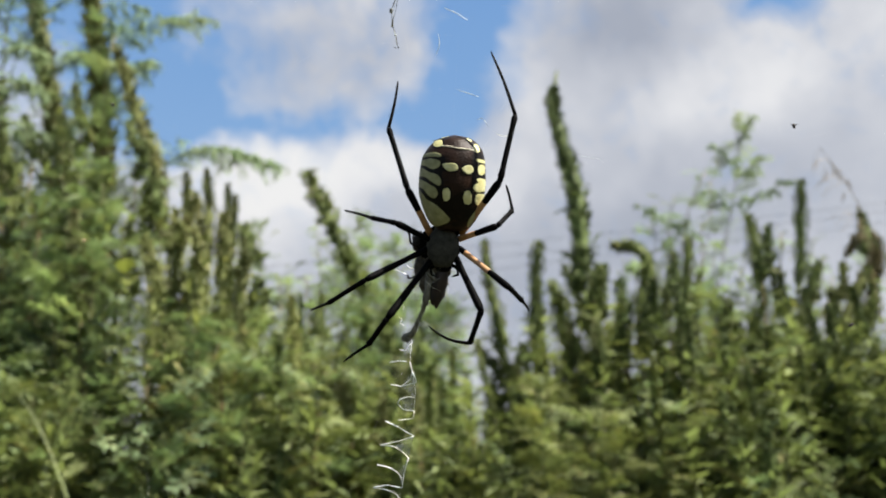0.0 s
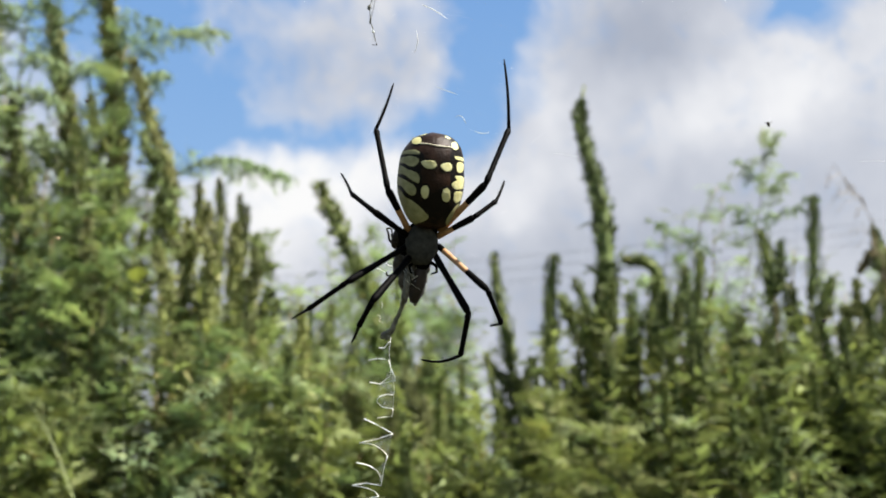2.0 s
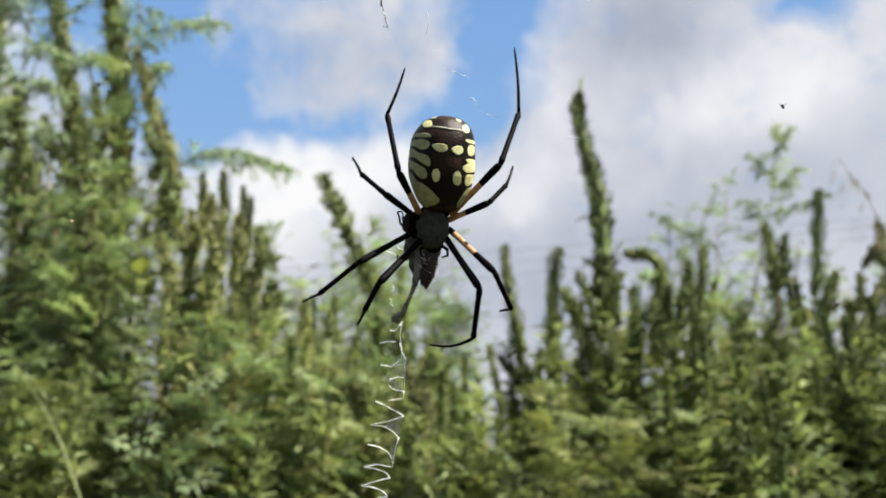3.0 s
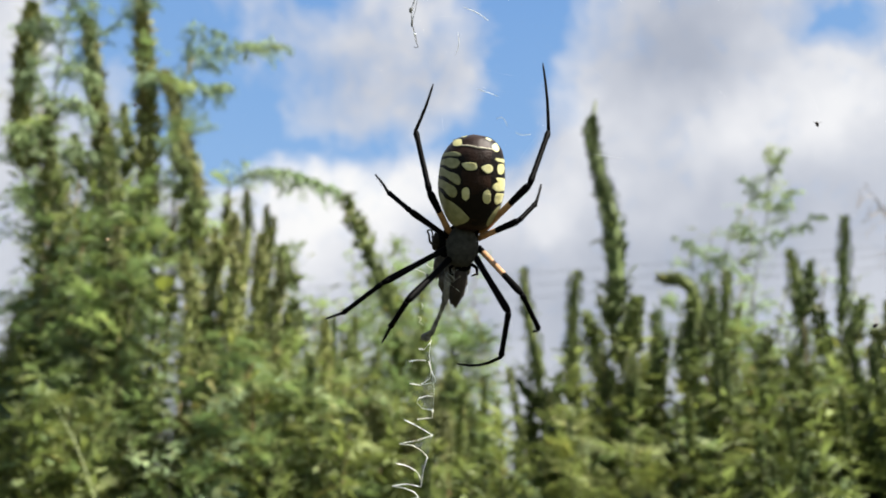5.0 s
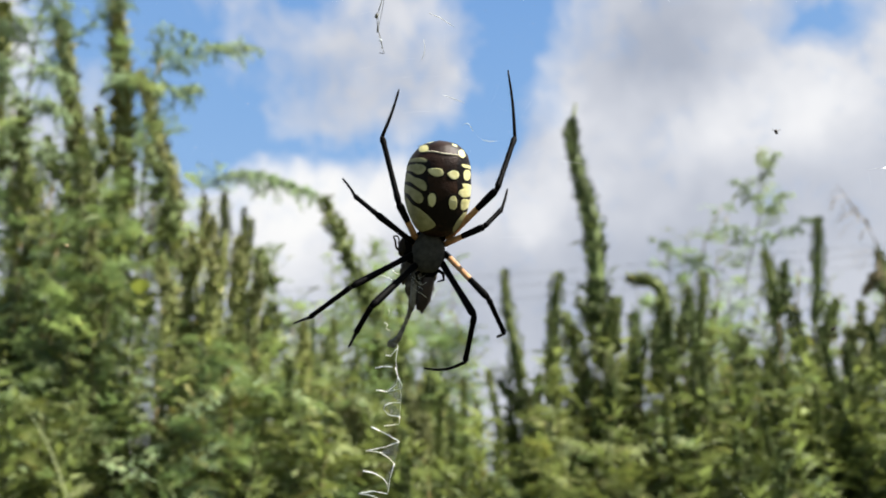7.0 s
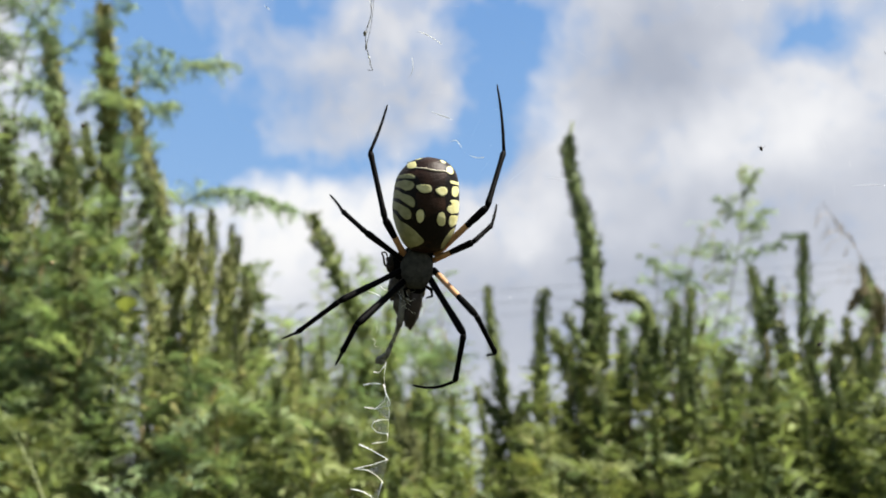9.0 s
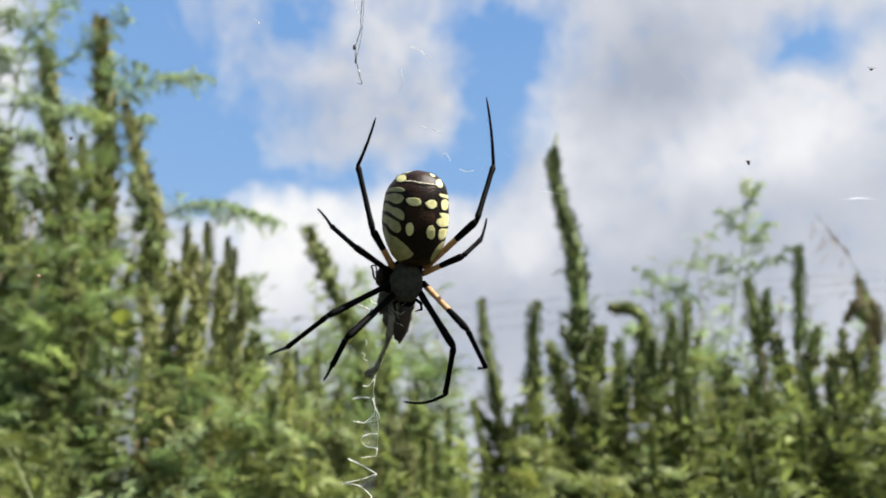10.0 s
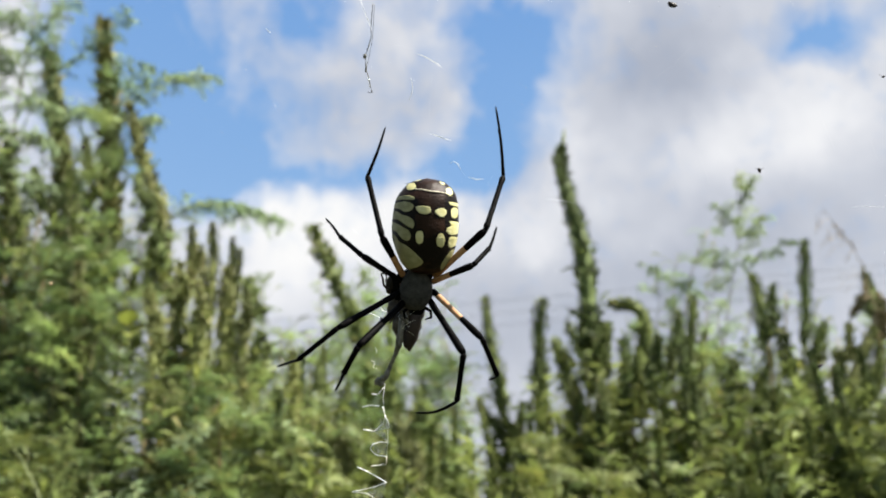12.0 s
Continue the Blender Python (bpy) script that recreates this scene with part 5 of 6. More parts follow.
spikes_on(w, [[(-0.306, 1.120, 1.456), (-0.302, 1.120, 1.510), (-0.306, 1.120, 1.576)], [(-0.299, 1.120, 1.447), (-0.285, 1.120, 1.510), (-0.285, 1.120, 1.605)],
              [(-0.293, 1.120, 1.456), (-0.290, 1.120, 1.528), (-0.298, 1.120, 1.625)]], 0.0075, 9, TAN)
weed("pigweed", "pigweed with a dry yellow-brown stalk", [(-0.263, 0.800, 1.300), (-0.260, 0.800, 1.258), (-0.254, 0.800, 1.203)], 0.10, 0.003, 0.0022, 40, 0.03, (0.8, 0.98), 2, 0.05, seed=48, group=GP,
     mats=(TAN, LEAF))
for i, (a, b, c, n) in enumerate((((-0.703, 1.200, 1.766), (-0.668, 1.200, 1.626), (-0.627, 1.200, 1.449), 60), ((-0.608, 1.250, 1.781), (-0.588, 1.250, 1.657), (-0.557, 1.250, 1.462), 60), ) + (
                                  ((-0.575, 1.100, 1.620), (-0.553, 1.100, 1.525), (-0.524, 1.100, 1.386), 60), ((-0.820, 1.300, 1.949), (-0.782, 1.300, 1.739), (-0.728, 1.300, 1.479), 70), ((-0.432, 0.980, 1.494), (-0.425, 0.980, 1.430), (-0.412, 0.980, 1.324), 60),) + (
                                  ((-0.344, 1.400, 1.659), (-0.335, 1.400, 1.544), (-0.330, 1.400, 1.416), 60), ((-0.501, 0.950, 1.436), (-0.485, 0.950, 1.369), (-0.469, 0.950, 1.291), 90), ((0.460, 1.300, 1.584), (0.439, 1.300, 1.478), (0.414, 1.300, 1.340), 70),) + (
                                  ((0.736, 1.300, 1.536), (0.707, 1.300, 1.432), (0.671, 1.300, 1.316), 70), ((0.694, 1.350, 1.599), (0.666, 1.350, 1.468), (0.635, 1.350, 1.345), 70))):
    # leaf colour lighter at negative x, standing in for the better-lit side
    weed("ragweed", RAG, [a, b, c], 0, 0.01, 0.004, 30 if a[0] > 0.2 else 90, 0.032, (0.6, 1.0), fronds=n // 3 if a[0] > 0.2 else int(0.8 * n), frond_size=0.075, frond_span=(0.6, 1.0), seed=60 + i, group=GP, mats=(BRACT, TIP if a[0] < 0 else LEAF))


weed("pigweed", "pigweed with a drying yellow-brown spike", [(-0.153, 0.900, 1.363), (-0.151, 0.900, 1.322), (-0.146, 0.900, 1.262)], 0.11, 0.0065, 0.004, 40, 0.028, (0.8, 0.97), 3, 0.05, seed=52, group=GP, mats=(TAN, LEAF))

# softer feathery weeds behind and between
for i, (tip, low, n) in enumerate((
        ((-0.118, 1.450, 1.700), (-0.115, 1.450, 1.533), 70), ((-0.045, 1.500, 1.675), (-0.051, 1.500, 1.523), 70), ((0.002, 1.550, 1.661), (-0.000, 1.550, 1.512), 60), ((-0.144, 1.300, 1.551), (-0.139, 1.300, 1.429), 70), ((-0.062, 1.250, 1.522), (-0.063, 1.250, 1.405), 70),) + (
        ((-0.243, 1.300, 1.521), (-0.236, 1.300, 1.411), 60), ((-0.331, 1.500, 1.692), (-0.323, 1.500, 1.551), 36), ((0.016, 1.300, 1.496), (0.011, 1.300, 1.387), 60), ((0.045, 1.300, 1.499), (0.052, 1.300, 1.370), 50), ((0.019, 1.250, 1.445), (0.027, 1.250, 1.342), 50), ((0.062, 1.350, 1.441), (0.060, 1.350, 1.332), 36), ((-0.190, 1.250, 1.504), (-0.183, 1.250, 1.398), 60),) + (
        ((0.468, 1.400, 1.670), (0.453, 1.400, 1.519), 26), ((0.519, 1.400, 1.706), (0.494, 1.400, 1.552), 26), ((0.617, 1.450, 1.759), (0.574, 1.450, 1.591), 24), ((0.597, 1.300, 1.539), (0.568, 1.300, 1.405), 40), ((0.784, 1.400, 1.605), (0.749, 1.400, 1.458), 40),) + (
        ((0.689, 1.200, 1.463), (0.658, 1.200, 1.352), 60), ((0.494, 1.200, 1.506), (0.469, 1.200, 1.383), 70), ((0.400, 1.400, 1.577), (0.385, 1.400, 1.433), 40), ((0.862, 1.350, 1.574), (0.821, 1.350, 1.423), 50),) + (
        ((-0.420, 0.950, 1.569), (-0.406, 0.950, 1.450), 55), ((-0.487, 0.970, 1.575), (-0.465, 0.970, 1.443), 46), ((-0.517, 0.950, 1.541), (-0.493, 0.950, 1.421), 42), ((-0.385, 0.950, 1.498), (-0.381, 0.950, 1.404), 26), ((-0.408, 0.900, 1.447), (-0.393, 0.900, 1.347), 80),) + (
        ((-0.586, 1.000, 1.573), (-0.560, 1.000, 1.439), 42), ((-0.451, 0.900, 1.418), (-0.433, 0.900, 1.327), 110), ((-0.293, 0.920, 1.364), (-0.283, 0.920, 1.289), 90), ((-0.244, 0.920, 1.349), (-0.238, 0.920, 1.274), 90), ((-0.218, 0.950, 1.371), (-0.213, 0.950, 1.286), 80),) + (
        ((-0.248, 0.800, 1.324), (-0.239, 0.800, 1.247), 60), ((-0.209, 0.800, 1.293), (-0.204, 0.800, 1.223), 60), ((-0.290, 0.800, 1.276), (-0.279, 0.800, 1.209), 60), ((-0.181, 0.820, 1.288), (-0.177, 0.820, 1.220), 50),) + (
        ((-0.115, 0.850, 1.265), (-0.113, 0.850, 1.205), 50), ((-0.623, 1.050, 1.700), (-0.594, 1.050, 1.575), 20), ((-0.558, 1.100, 1.784), (-0.534, 1.100, 1.639), 60))):
    a, b = Vector(tip), Vector(low)
    # the same lighter leaf colour for the sunlit side here
    weed("ragweed", RAG, [a, a.lerp(b, 0.5) + Vector((random.uniform(-0.012, 0.012), 0, 0)), b], 0, 0.01, 0.003, 18 if a.x > 0.2 else 50 + n // 2, 0.03, (0.7, 1.0), fronds=n // 2 if a.x > 0.2 else int(0.8 * n), frond_size=0.068, frond_span=(0.72, 1.0), seed=400 + i, group=GP, mats=(BRACT, TIP if a.x < 0 else LEAF))

# taller yellowing spikes that stand out of the leafy part
for i, (tip, low, l, mat) in enumerate((((-0.330, 0.880, 1.438), (-0.313, 0.880, 1.353), 0.15, TAN), ((-0.302, 0.900, 1.480), (-0.296, 0.900, 1.387), 0.17, TAN), ((-0.271, 0.880, 1.448), (-0.258, 0.880, 1.359), 0.14, TAN), ((-0.242, 0.900, 1.475), (-0.238, 0.900, 1.379), 0.16, TAN),
                                        ((-0.216, 0.900, 1.440), (-0.216, 0.900, 1.357), 0.13, OLIVE), ((-0.123, 0.850, 1.281), (-0.080, 0.850, 1.211), 0.09, OLIVE), ((-0.026, 0.860, 1.275), (-0.005, 0.860, 1.198), 0.09, OLIVE), ((-0.428, 0.900, 1.485), (-0.408, 0.900, 1.389), 0.13, OLIVE))):
    a, b = Vector(tip), Vector(low)
    weed("pigweed", "pigweed with a yellowing knobbly seed spike", [a, a.lerp(b, 0.5) + Vector((random.uniform(-0.006, 0.006), 0, 0)), b], l, 0.0075, 0.003, 40, 0.022, (0.74, 0.95), 4, 0.06, seed=501 + 3 * i,
         group="yellowing pigweeds", taper=0.4, shaggy=0.5, mats=(mat, LEAF))

# drying weeds with tan leaves
for i, path in enumerate((((-0.281, 0.860, 1.279), (-0.279, 0.860, 1.235), (-0.278, 0.860, 1.187)), ((-0.242, 0.860, 1.186), (-0.246, 0.860, 1.162), (-0.251, 0.860, 1.139)))):
    weed("pigweed", "drying pigweed with tan curled leaves on a yellow-brown stalk", list(path), 0.05, 0.004, 0.0026, 26, 0.042, (0.88, 1.0), 0, 0.05, seed=603 + 3 * i, group="drying pigweeds", mats=(DRYSPIKE, DRYLEAF))

# short upright pigweeds standing in the front of the thicket
for i, (tip, low, l) in enumerate((
        ((0.181, 0.980, 1.402), (0.195, 0.980, 1.327), 0.09), ((0.242, 0.980, 1.420), (0.230, 0.980, 1.326), 0.10), ((0.268, 0.980, 1.398), (0.261, 0.980, 1.311), 0.10), ((0.319, 0.980, 1.401), (0.301, 0.980, 1.303), 0.11),) + (
        ((0.348, 0.980, 1.431), (0.330, 0.980, 1.332), 0.12), ((0.381, 0.980, 1.406), (0.360, 0.980, 1.309), 0.11), ((0.395, 0.950, 1.360), (0.387, 0.950, 1.288), 0.10), ((0.496, 1.000, 1.477), (0.472, 1.000, 1.373), 0.12),) + (
        ((0.534, 0.960, 1.410), (0.505, 0.960, 1.316), 0.11), ((0.567, 0.960, 1.406), (0.537, 0.960, 1.316), 0.12),) + (
        ((0.268, 0.940, 1.352), (0.255, 0.940, 1.275), 0.09),) + (
        ((0.591, 0.950, 1.356), (0.557, 0.950, 1.270), 0.10),) + (
        ((-0.584, 0.980, 1.644), (-0.556, 0.980, 1.521), 0.13), ((-0.567, 1.000, 1.683), (-0.544, 1.000, 1.555), 0.13), ((-0.490, 0.980, 1.625), (-0.469, 0.980, 1.511), 0.12), ((-0.499, 1.000, 1.732), (-0.481, 1.000, 1.608), 0.12),) + (
        ((-0.402, 0.970, 1.648), (-0.383, 0.970, 1.557), 0.09), ((-0.370, 0.970, 1.556), (-0.352, 0.970, 1.457), 0.11), ((-0.361, 0.970, 1.574), (-0.342, 0.970, 1.473), 0.11), ((-0.238, 1.000, 1.499), (-0.233, 1.000, 1.401), 0.10),) + (
        ((-0.208, 1.000, 1.409), (-0.201, 1.000, 1.317), 0.09), ((-0.136, 0.980, 1.371), (-0.112, 0.980, 1.297), 0.10), ((-0.008, 1.000, 1.343), (-0.004, 1.000, 1.263), 0.10),) + (
        ((-0.041, 1.000, 1.382), (-0.034, 1.000, 1.292), 0.10), ((-0.449, 0.950, 1.405), (-0.433, 0.950, 1.318), 0.10), ((-0.301, 0.980, 1.443), (-0.287, 0.980, 1.351), 0.11), ((-0.251, 0.980, 1.427), (-0.247, 0.980, 1.336), 0.10))):
    a, b = Vector(tip), Vector(low)
    weed("pigweed", "young pigweed with a short knobbly seed spike", [a, a.lerp(b, 0.5) + Vector((random.uniform(-0.012, 0.012), 0, 0)), b], l * random.uniform(0.6, 1.0), random.uniform(0.006, 0.010), 0.003, 34, 0.026, (0.72, 0.93), random.randint(1, 5), random.uniform(0.03, 0.06),
         seed=200 + i, group="young pigweeds", taper=random.uniform(0.2, 0.6), shaggy=0.5)


# broad pale leaves among the rest
for i, (tip, low) in enumerate((((-0.314, 0.900, 1.335), (-0.302, 0.900, 1.278)), ((-0.361, 0.900, 1.417), (-0.347, 0.900, 1.346)), 
                                ((0.308, 0.900, 1.253), (0.297, 0.900, 1.202)), ((-0.409, 0.900, 1.255), (-0.399, 0.900, 1.206)))):
    a, b = Vector(tip), Vector(low)
    weed("young_dock", "young weed with broad pale yellow-green leaves", [a, a.lerp(b, 0.5), b], 0, 0.006, 0.002, 4, 0.036, (0.96, 1.0), 0, 0.05, kinds=BROAD, seed=300 + i, group="young broad-leaved weeds", mats=(BRACT, PALE))


def panicle(path, seed):
    """A dry grass head: a thin stalk with fine drooping side twigs."""
    rnd = random.Random(seed)
    pts = to_ground(path, rnd)
    base = pts[0]
    pts = smooth_path([p - base for p in pts], 60)
    top = tagged(new("dry_grass"), "pale dry grass stalk with a loose seed head", "grass")
    top.location = base
    b = Bag()
    tube(b, pts, [0.0012 - 0.0008 * i / 59 for i in range(60)], 5)
    piece("stalk", b, STRAW, top)
    b = Bag()
    for i in range(20):
        p, d = path_point(pts, 0.9 + 0.1 * rnd.random())
        o = Vector((rnd.uniform(-1.2, 0.4), rnd.uniform(-0.5, 0.5), rnd.uniform(-0.6, 0.5))) * 0.03
        q = [p, p + o * 0.6, p + o + Vector((0, 0, -0.012))]
        tube(b, q, [0.0004, 0.0003, 0.0003], 3)
        for k in range(4):
            set_leaf(b, LEAVES[2], q[1].lerp(q[2], k / 3), o + Vector((0, 0, -0.02)), 0.008)
    piece("seed_head", b, STRAW, top)
    return top


panicle([(0.597, 1.000, 1.604), (0.611, 1.000, 1.575), (0.630, 1.000, 1.529), (0.637, 1.000, 1.468), (0.630, 1.000, 1.370)], 3)


def blade_of_grass(base, bend, tip, width):
    base, bend, tip = Vector(base), Vector(bend), Vector(tip)
    pts = [base.lerp(bend, k / 199).lerp(bend.lerp(tip, k / 199), k / 199) - base for k in range(200)]
    top = tagged(new("wild_grass"), "single arching pale green blade of grass", "grass")
    top.location = base
    v, f = [], []
    for i, p in enumerate(pts):
        w = width * (1 - (i / 199) ** 12) + 0.0003
        v += [tuple(p + Vector((-w, 0, 0))), tuple(p + Vector((0, 0.001, 0))), tuple(p + Vector((w, 0, 0))), tuple(p + Vector((0, 0.0016, 0)))]
    for i in range(199):
        for k in range(4):
            a, b2 = i * 4 + k, i * 4 + (k + 1) % 4
            f.append((a, b2, b2 + 4, a + 4))
    b = Bag()
    b.add(v, f)
    piece("blade", b, GRASS, top)


blade_of_grass((-0.120, 0.70, 0.0), (-0.198, 0.70, 1.090), (-0.377, 0.70, 1.242), 0.0012)


# ---- the leafy thicket ----
def thicket_weed(kind, seed):
    """A bushy weed about 1.5 m tall whose upper half is thick with leaves."""
    rnd = random.Random(seed)
    top = tagged(new("bushy_weed"), "bushy green weed with small crowded leaves" if kind else "bushy weed with feathery divided leaves", "weed", "bushy weeds of the thicket")
    h = 1.5
    stem = smooth_path([Vector((0, 0, 0)), Vector((rnd.uniform(-0.03, 0.03), 0, 0.5)), Vector((rnd.uniform(-0.04, 0.04), 0.0, 1.0)), Vector((rnd.uniform(-0.05, 0.05), 0, h))], 30)
    b = Bag()
    tube(b, stem, [0.006 - 0.0045 * i / 29 for i in range(30)], 6)
    piece("stem", b, STEM, top, "", True)
    shoots = [stem[17:]]
    for i in range(20):
        p, d = path_point(stem, rnd.uniform(0.42, 0.93))
        o = around(rnd, 0, 0)
        l = rnd.uniform(0.14, 0.3) * min(1.0, (h + 0.1 - p.z) / 0.3)
        shoots.append(smooth_path([p, p + o * l * 0.3 + Vector((0, 0, l * 0.35)), p + o * l * 0.36 + Vector((0, 0, l * 1.1))], 8))
    for q in shoots:
        b = Bag()
        tube(b, q, [0.0022 - 0.0015 * k / (len(q) - 1) for k in range(len(q))], 4)
        b.mat = 1
        reach = sum((q[k + 1] - q[k]).length for k in range(len(q) - 1))
        rings = max(3, int(reach / rnd.uniform(0.013, 0.018)))
        for i in range(rings):
            u = (i + rnd.uniform(0.2, 0.8)) / rings
            p, d = path_point(q, u)
            size = rnd.uniform(0.8, 1.2) * (1.1 - 0.55 * u)
            a0 = rnd.uniform(0, 6.28)
            n = rnd.randint(5, 6) if kind else rnd.randint(3, 4)
            for k in range(n):
                a = a0 + 6.283 * k / n + rnd.uniform(-0.4, 0.4)
                o = Vector((math.cos(a), math.sin(a), rnd.uniform(-0.2, 1.5)))
                # pale ends, dark inner leaves: young growth, with sun and shade in the colour
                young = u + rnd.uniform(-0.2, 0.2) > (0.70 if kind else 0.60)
                if kind and rnd.random() < 0.88:
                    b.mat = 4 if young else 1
                    set_leaf(b, rnd.choice(SMALL), p, o, size * rnd.uniform(0.022, 0.056), rnd.uniform(-0.6, 0.6))
                else:
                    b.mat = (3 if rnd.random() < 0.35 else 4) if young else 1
                    set_leaf(b, rnd.choice(COARSE), p, o, size * rnd.uniform(0.036, 0.064), rnd.uniform(-0.6, 0.6))
        if kind and rnd.random() < (0.35, 0.75)[kind - 1]:
            b.mat = 2
            n = rnd.randint(4, 8)
            seed_spike(b, [q[-1] + (q[-1] - q[-2]).normalized() * 0.011 * k for k in range(-2, n)], rnd.uniform(0.0065, 0.0095), rnd, 0.4, 0.8, 0.3)
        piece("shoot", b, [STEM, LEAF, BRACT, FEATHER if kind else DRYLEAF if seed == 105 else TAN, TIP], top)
    return top


KINDS = [thicket_weed(1, 101), thicket_weed(1, 102), thicket_weed(2, 103), thicket_weed(0, 104), thicket_weed(0, 105), thicket_weed(2, 106)]


def crest(x):
    """The thicket's rough height above the eye, per metre of distance, along its width."""
    xs = (-0.62, -0.40, -0.31, -0.25, -0.20, -0.10, -0.04, 0.0, 0.035, 0.05, 0.095, 0.12, 0.25, 0.35, 0.65)
    hs = (0.32, 0.31, 0.29, 0.22, 0.21, 0.24, 0.22, 0.19, 0.165, 0.145, 0.145, 0.185, 0.195, 0.20, 0.205)
    return float(np.interp(x, xs, hs))


def thicket():
    rnd = random.Random(9)
    used = set()
    for d, n in ((0.84, 18), (0.97, 26), (1.1, 28), (1.28, 28), (1.5, 28)):
        for i in range(n):
            u = -0.72 + 1.44 * (i + rnd.uniform(0.1, 0.9)) / n
            y = d * rnd.uniform(0.95, 1.06)
            if (u < -0.25 and d < 1.0 and rnd.random() < 0.3) or (u < -0.52 and d < 0.9):
                continue
            z = 1.1 + y * crest(u) * rnd.uniform(0.8 if u > -0.02 else 0.55, 1.0) * (0.72 if d < 0.9 else 1) * (0.7 if d > 1.2 and u > 0.1 else 1)
            src = rnd.choice(KINDS[:3] + KINDS[5:])
            if (-0.46 < u < -0.30 and d > 1.2) or (-0.405 < u < -0.325 and 0.9 < d < 1.2):
                continue
            if 0.035 < u < 0.088 and d > 1.0:
                continue
            # light and shade put in by kind: paler weeds mid-left, darker in the corner
            if rnd.random() < (0.85 if -0.42 < u < -0.2 else 0.15 if u < -0.42 else 0.06):
                src = rnd.choice(KINDS[3:5])
            m = pose(u * y, y, 0, 0, 0, rnd.uniform(0, 360))
            if d > 1.05 and -0.46 < u < -0.2 or d > 1.2 and -0.2 < u < -0.11:
                continue
            if src not in used:
                used.add(src)
                ob = src
                ob.matrix_basis = m
            else:
                ob = copy_thing(src, m)
            s = z / 1.5
            ob.scale = (s, s, s)


thicket()


# ---- power cables far behind ----
def cable(a, b, sag):
    pts = [Vector(a).lerp(Vector(b), k / 20) + Vector((0, 0, -sag * 4 * (k / 20) * (1 - k / 20))) for k in range(21)]
    bag = Bag()
    tube(bag, pts, [0.022] * 21, 5)
    ob = new("power_cable", bag.mesh("power_cable", CABLE, True))
    tagged(ob, "thin dark power cable strung far behind the weeds", "cable", "power cables", "structure")


for a, b in (((-14.543, 60.000, 22.452), (24.422, 60.000, 25.358)), ((-14.441, 60.000, 21.185), (24.268, 60.000, 24.429)), ((-14.348, 60.000, 20.034), (24.098, 60.000, 23.409))):
    a, b = Vector(a), Vector(b)
    cable(a + (a - b) * 1.2, b + (b - a) * 1.2, 1.0)

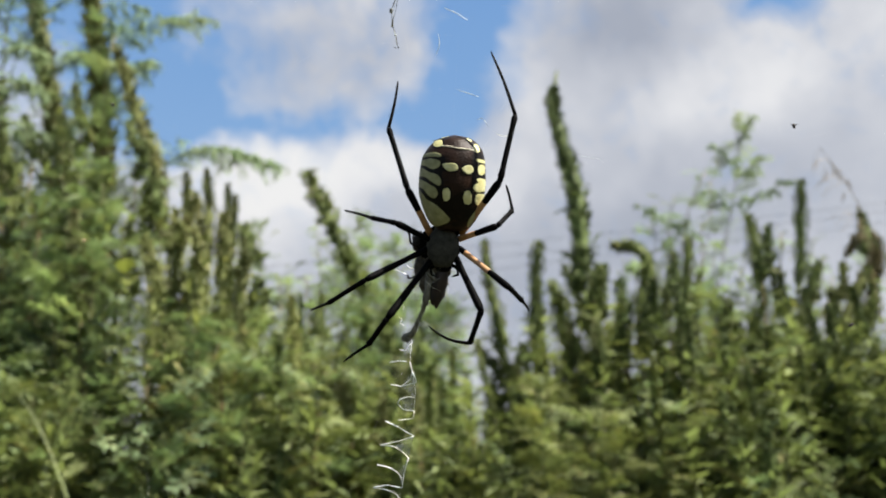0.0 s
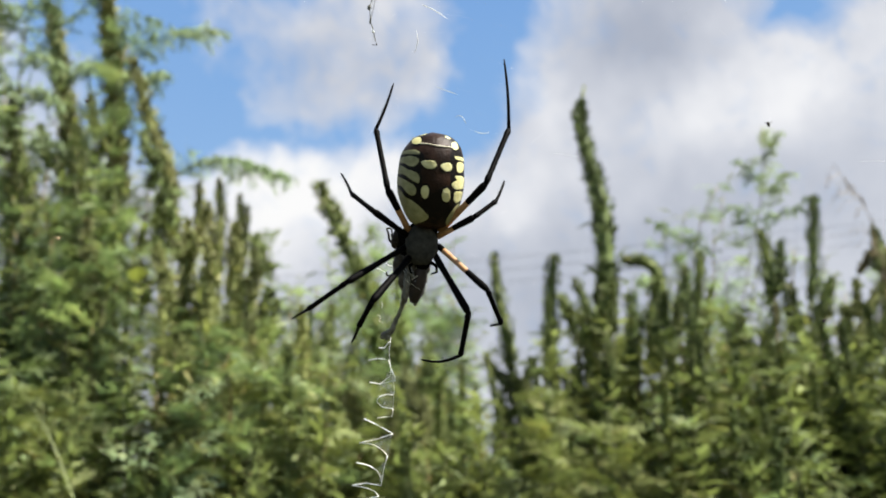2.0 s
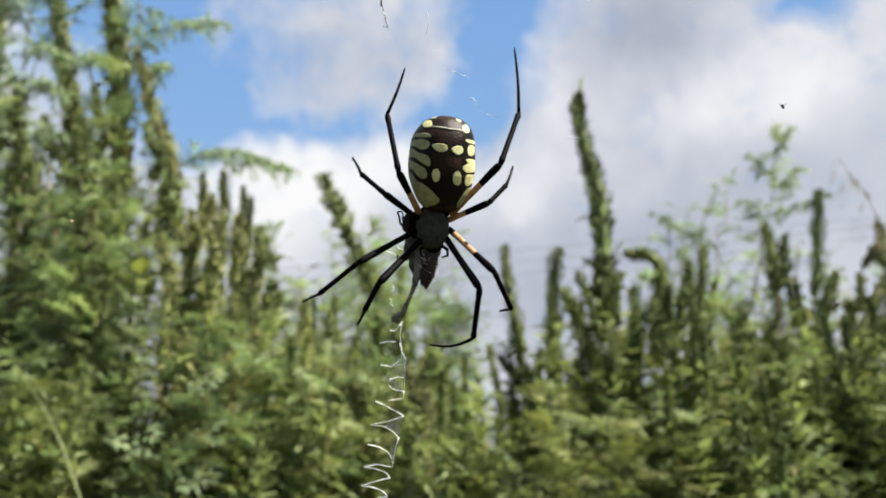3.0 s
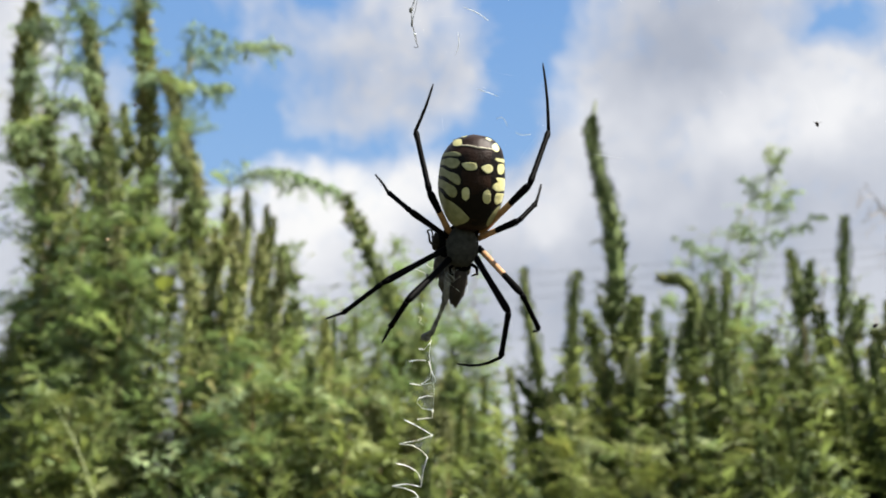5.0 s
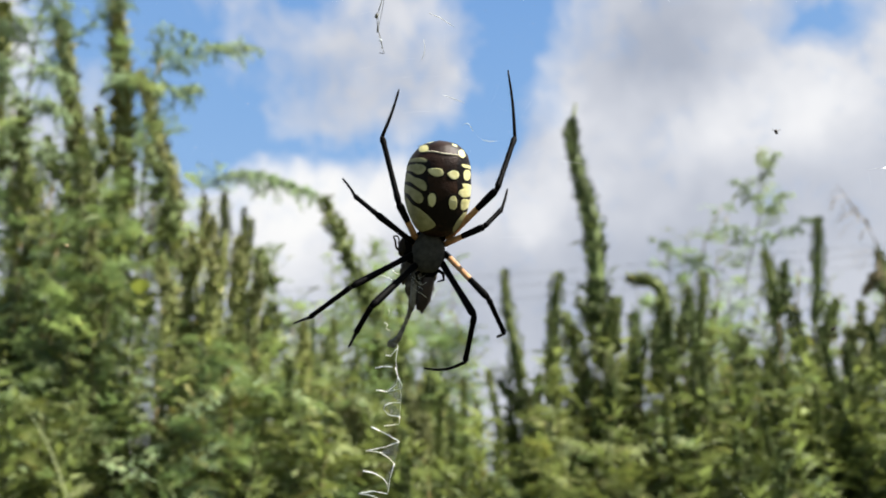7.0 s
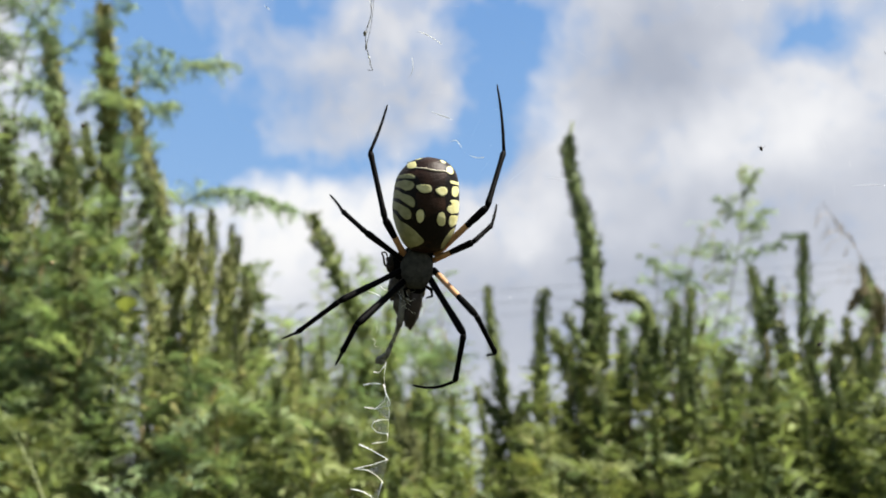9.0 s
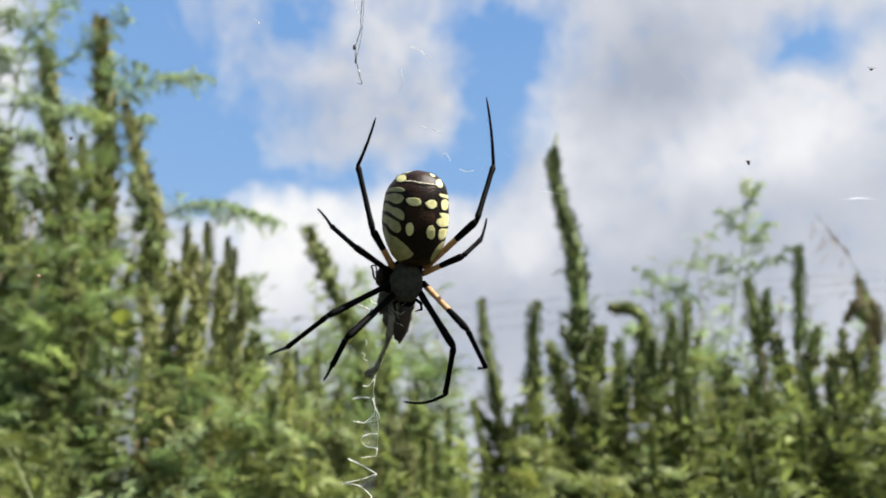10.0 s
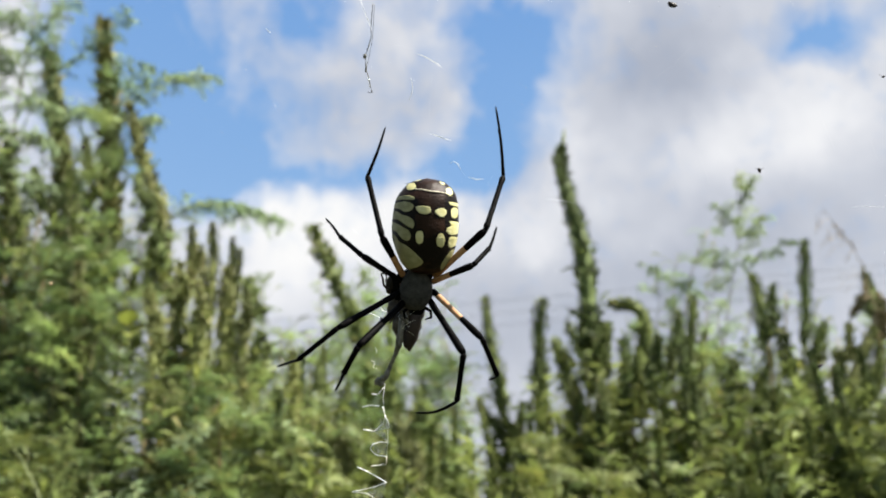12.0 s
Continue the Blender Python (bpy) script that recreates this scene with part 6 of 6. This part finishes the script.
# ---- what moves ----
# seconds and degrees by which each of these weeds leans in the wind
WIND = {"tip": ((0, -0.35), (0.5, -0.08), (1, -0.31), (1.5, 0.43), (2, 0.97), (2.5, 0.75), (3, 0.42), (3.5, 0.40), (3.7, 0.17), (5.3, -0.40), (5.5, -0.33), (6, -0.06), (6.5, 0.69), (7, -0.21), (7.5, 0.46), (7.7, 0.46), (9.3, 0.65), (9.5, 0.47), (10, -0.33), (10.5, -0.15), (11, -0.11), (11.5, -0.18), (12, 0.00)),
        "r": ((0, 0.06), (0.5, 0.11), (1, 0.17), (1.5, 0.28), (2, 1.21), (2.5, 2.52), (3, 1.82), (3.5, 1.07), (5.5, -1.05), (6, -0.60), (6.5, 0.15), (7, 0.60), (7.5, 0.10), (9.5, 0.53), (10, 0.89), (10.5, -0.36), (11, -0.79), (11.5, -0.19), (12, 0.00)),
        "hook": ((0, 0.53), (0.5, 0.38), (1, 0.19), (1.5, 0.02), (2, 0.50), (2.5, 0.39), (3, 0.49), (3.5, 1.63), (3.7, 1.77), (5.3, 1.20), (5.5, 1.11), (6, 0.35), (6.5, 0.41), (7, 0.63), (7.5, 0.65), (7.7, 0.59), (9.3, 0.39), (9.5, 0.48), (10, 0.46), (10.5, 0.32), (11, 0.27), (11.5, 0.18), (12, 0.00)),
        "sp1": ((0, 0.19), (0.5, 0.00), (1, 0.03), (1.5, -0.01), (2, 0.12), (2.5, 0.32), (3, 0.70), (3.5, 1.73), (5.5, 0.33), (6, 0.58), (6.5, 0.51), (7, 0.69), (7.5, 0.42), (9.5, 0.22), (10.5, 0.03), (11, 0.57), (11.5, 0.03), (12, 0.00)),
        "sp2": ((5.5, 0.23), (6, 0.34), (6.5, 0.42), (7, 0.48), (7.5, 0.42), (9.5, 0.22), (10, -0.07), (10.5, 0.16), (11, -0.12), (11.5, 0.02), (12, 0.00)),
        "lf": ((0, 0.59), (0.5, 0.38), (1, -0.51), (1.5, 0.28), (2, 0.28), (2.5, -0.03), (3, 0.10), (3.5, 0.41), (3.7, 1.03), (5.3, 3.23), (5.5, 1.35), (6, -2.44), (6.5, -0.28), (7, 2.56), (7.5, 1.29), (7.7, 0.41), (9.3, 1.79), (9.5, 1.42), (10, -0.29), (10.5, -0.32), (11, 0.69), (11.5, 0.73), (12, 0.00)),
        "arch": ((0, 0.14), (0.5, -0.24), (1, -0.72), (1.5, -0.29), (2, -0.05), (2.5, -0.40), (3, -0.22), (3.5, -0.00), (5.3, 2.09), (5.5, 0.94), (6, -1.55), (6.5, -0.16), (7, 1.70), (7.5, 0.95), (7.7, 0.58), (9.3, 1.11), (9.5, 0.84), (10, -0.13), (10.5, -0.02), (11, 0.61), (11.5, 0.40), (12, 0.00))}


def motions():
    places = [(t, hung(p, e, l)) for t, p, e, l in SWING]
    for ob in (SPIDER, CATCH, WEB):
        walk(ob, places)
    for ob in MITES:
        x, z = ob["at"]
        walk(ob, [(t, m @ pose(x * MM, 0, z * MM)) for t, m in places])
    for ob, rows in LEG_ROWS:
        walk(ob, rows)
    for name, rows in WIND.items():
        ob, base, tip = GROWN[name]
        k = tip.y / tip.z
        rows = [(t, a * k) for t, a in rows]
        if rows[0][0] > 0:
            rows = [(0, 0.0), (2.5, 0.3), *rows]
        walk(ob, [(t, pose(*base, 0, a, 0)) for t, a in rows])
    # the clouds drift slowly to one side
    walk(CLOUDS, [(0, pose(0, 0, 0, -0.28, 0, 1.63)), (12.0, pose(0, 0, 0, 0.24, 0, -1.38))])


motions()
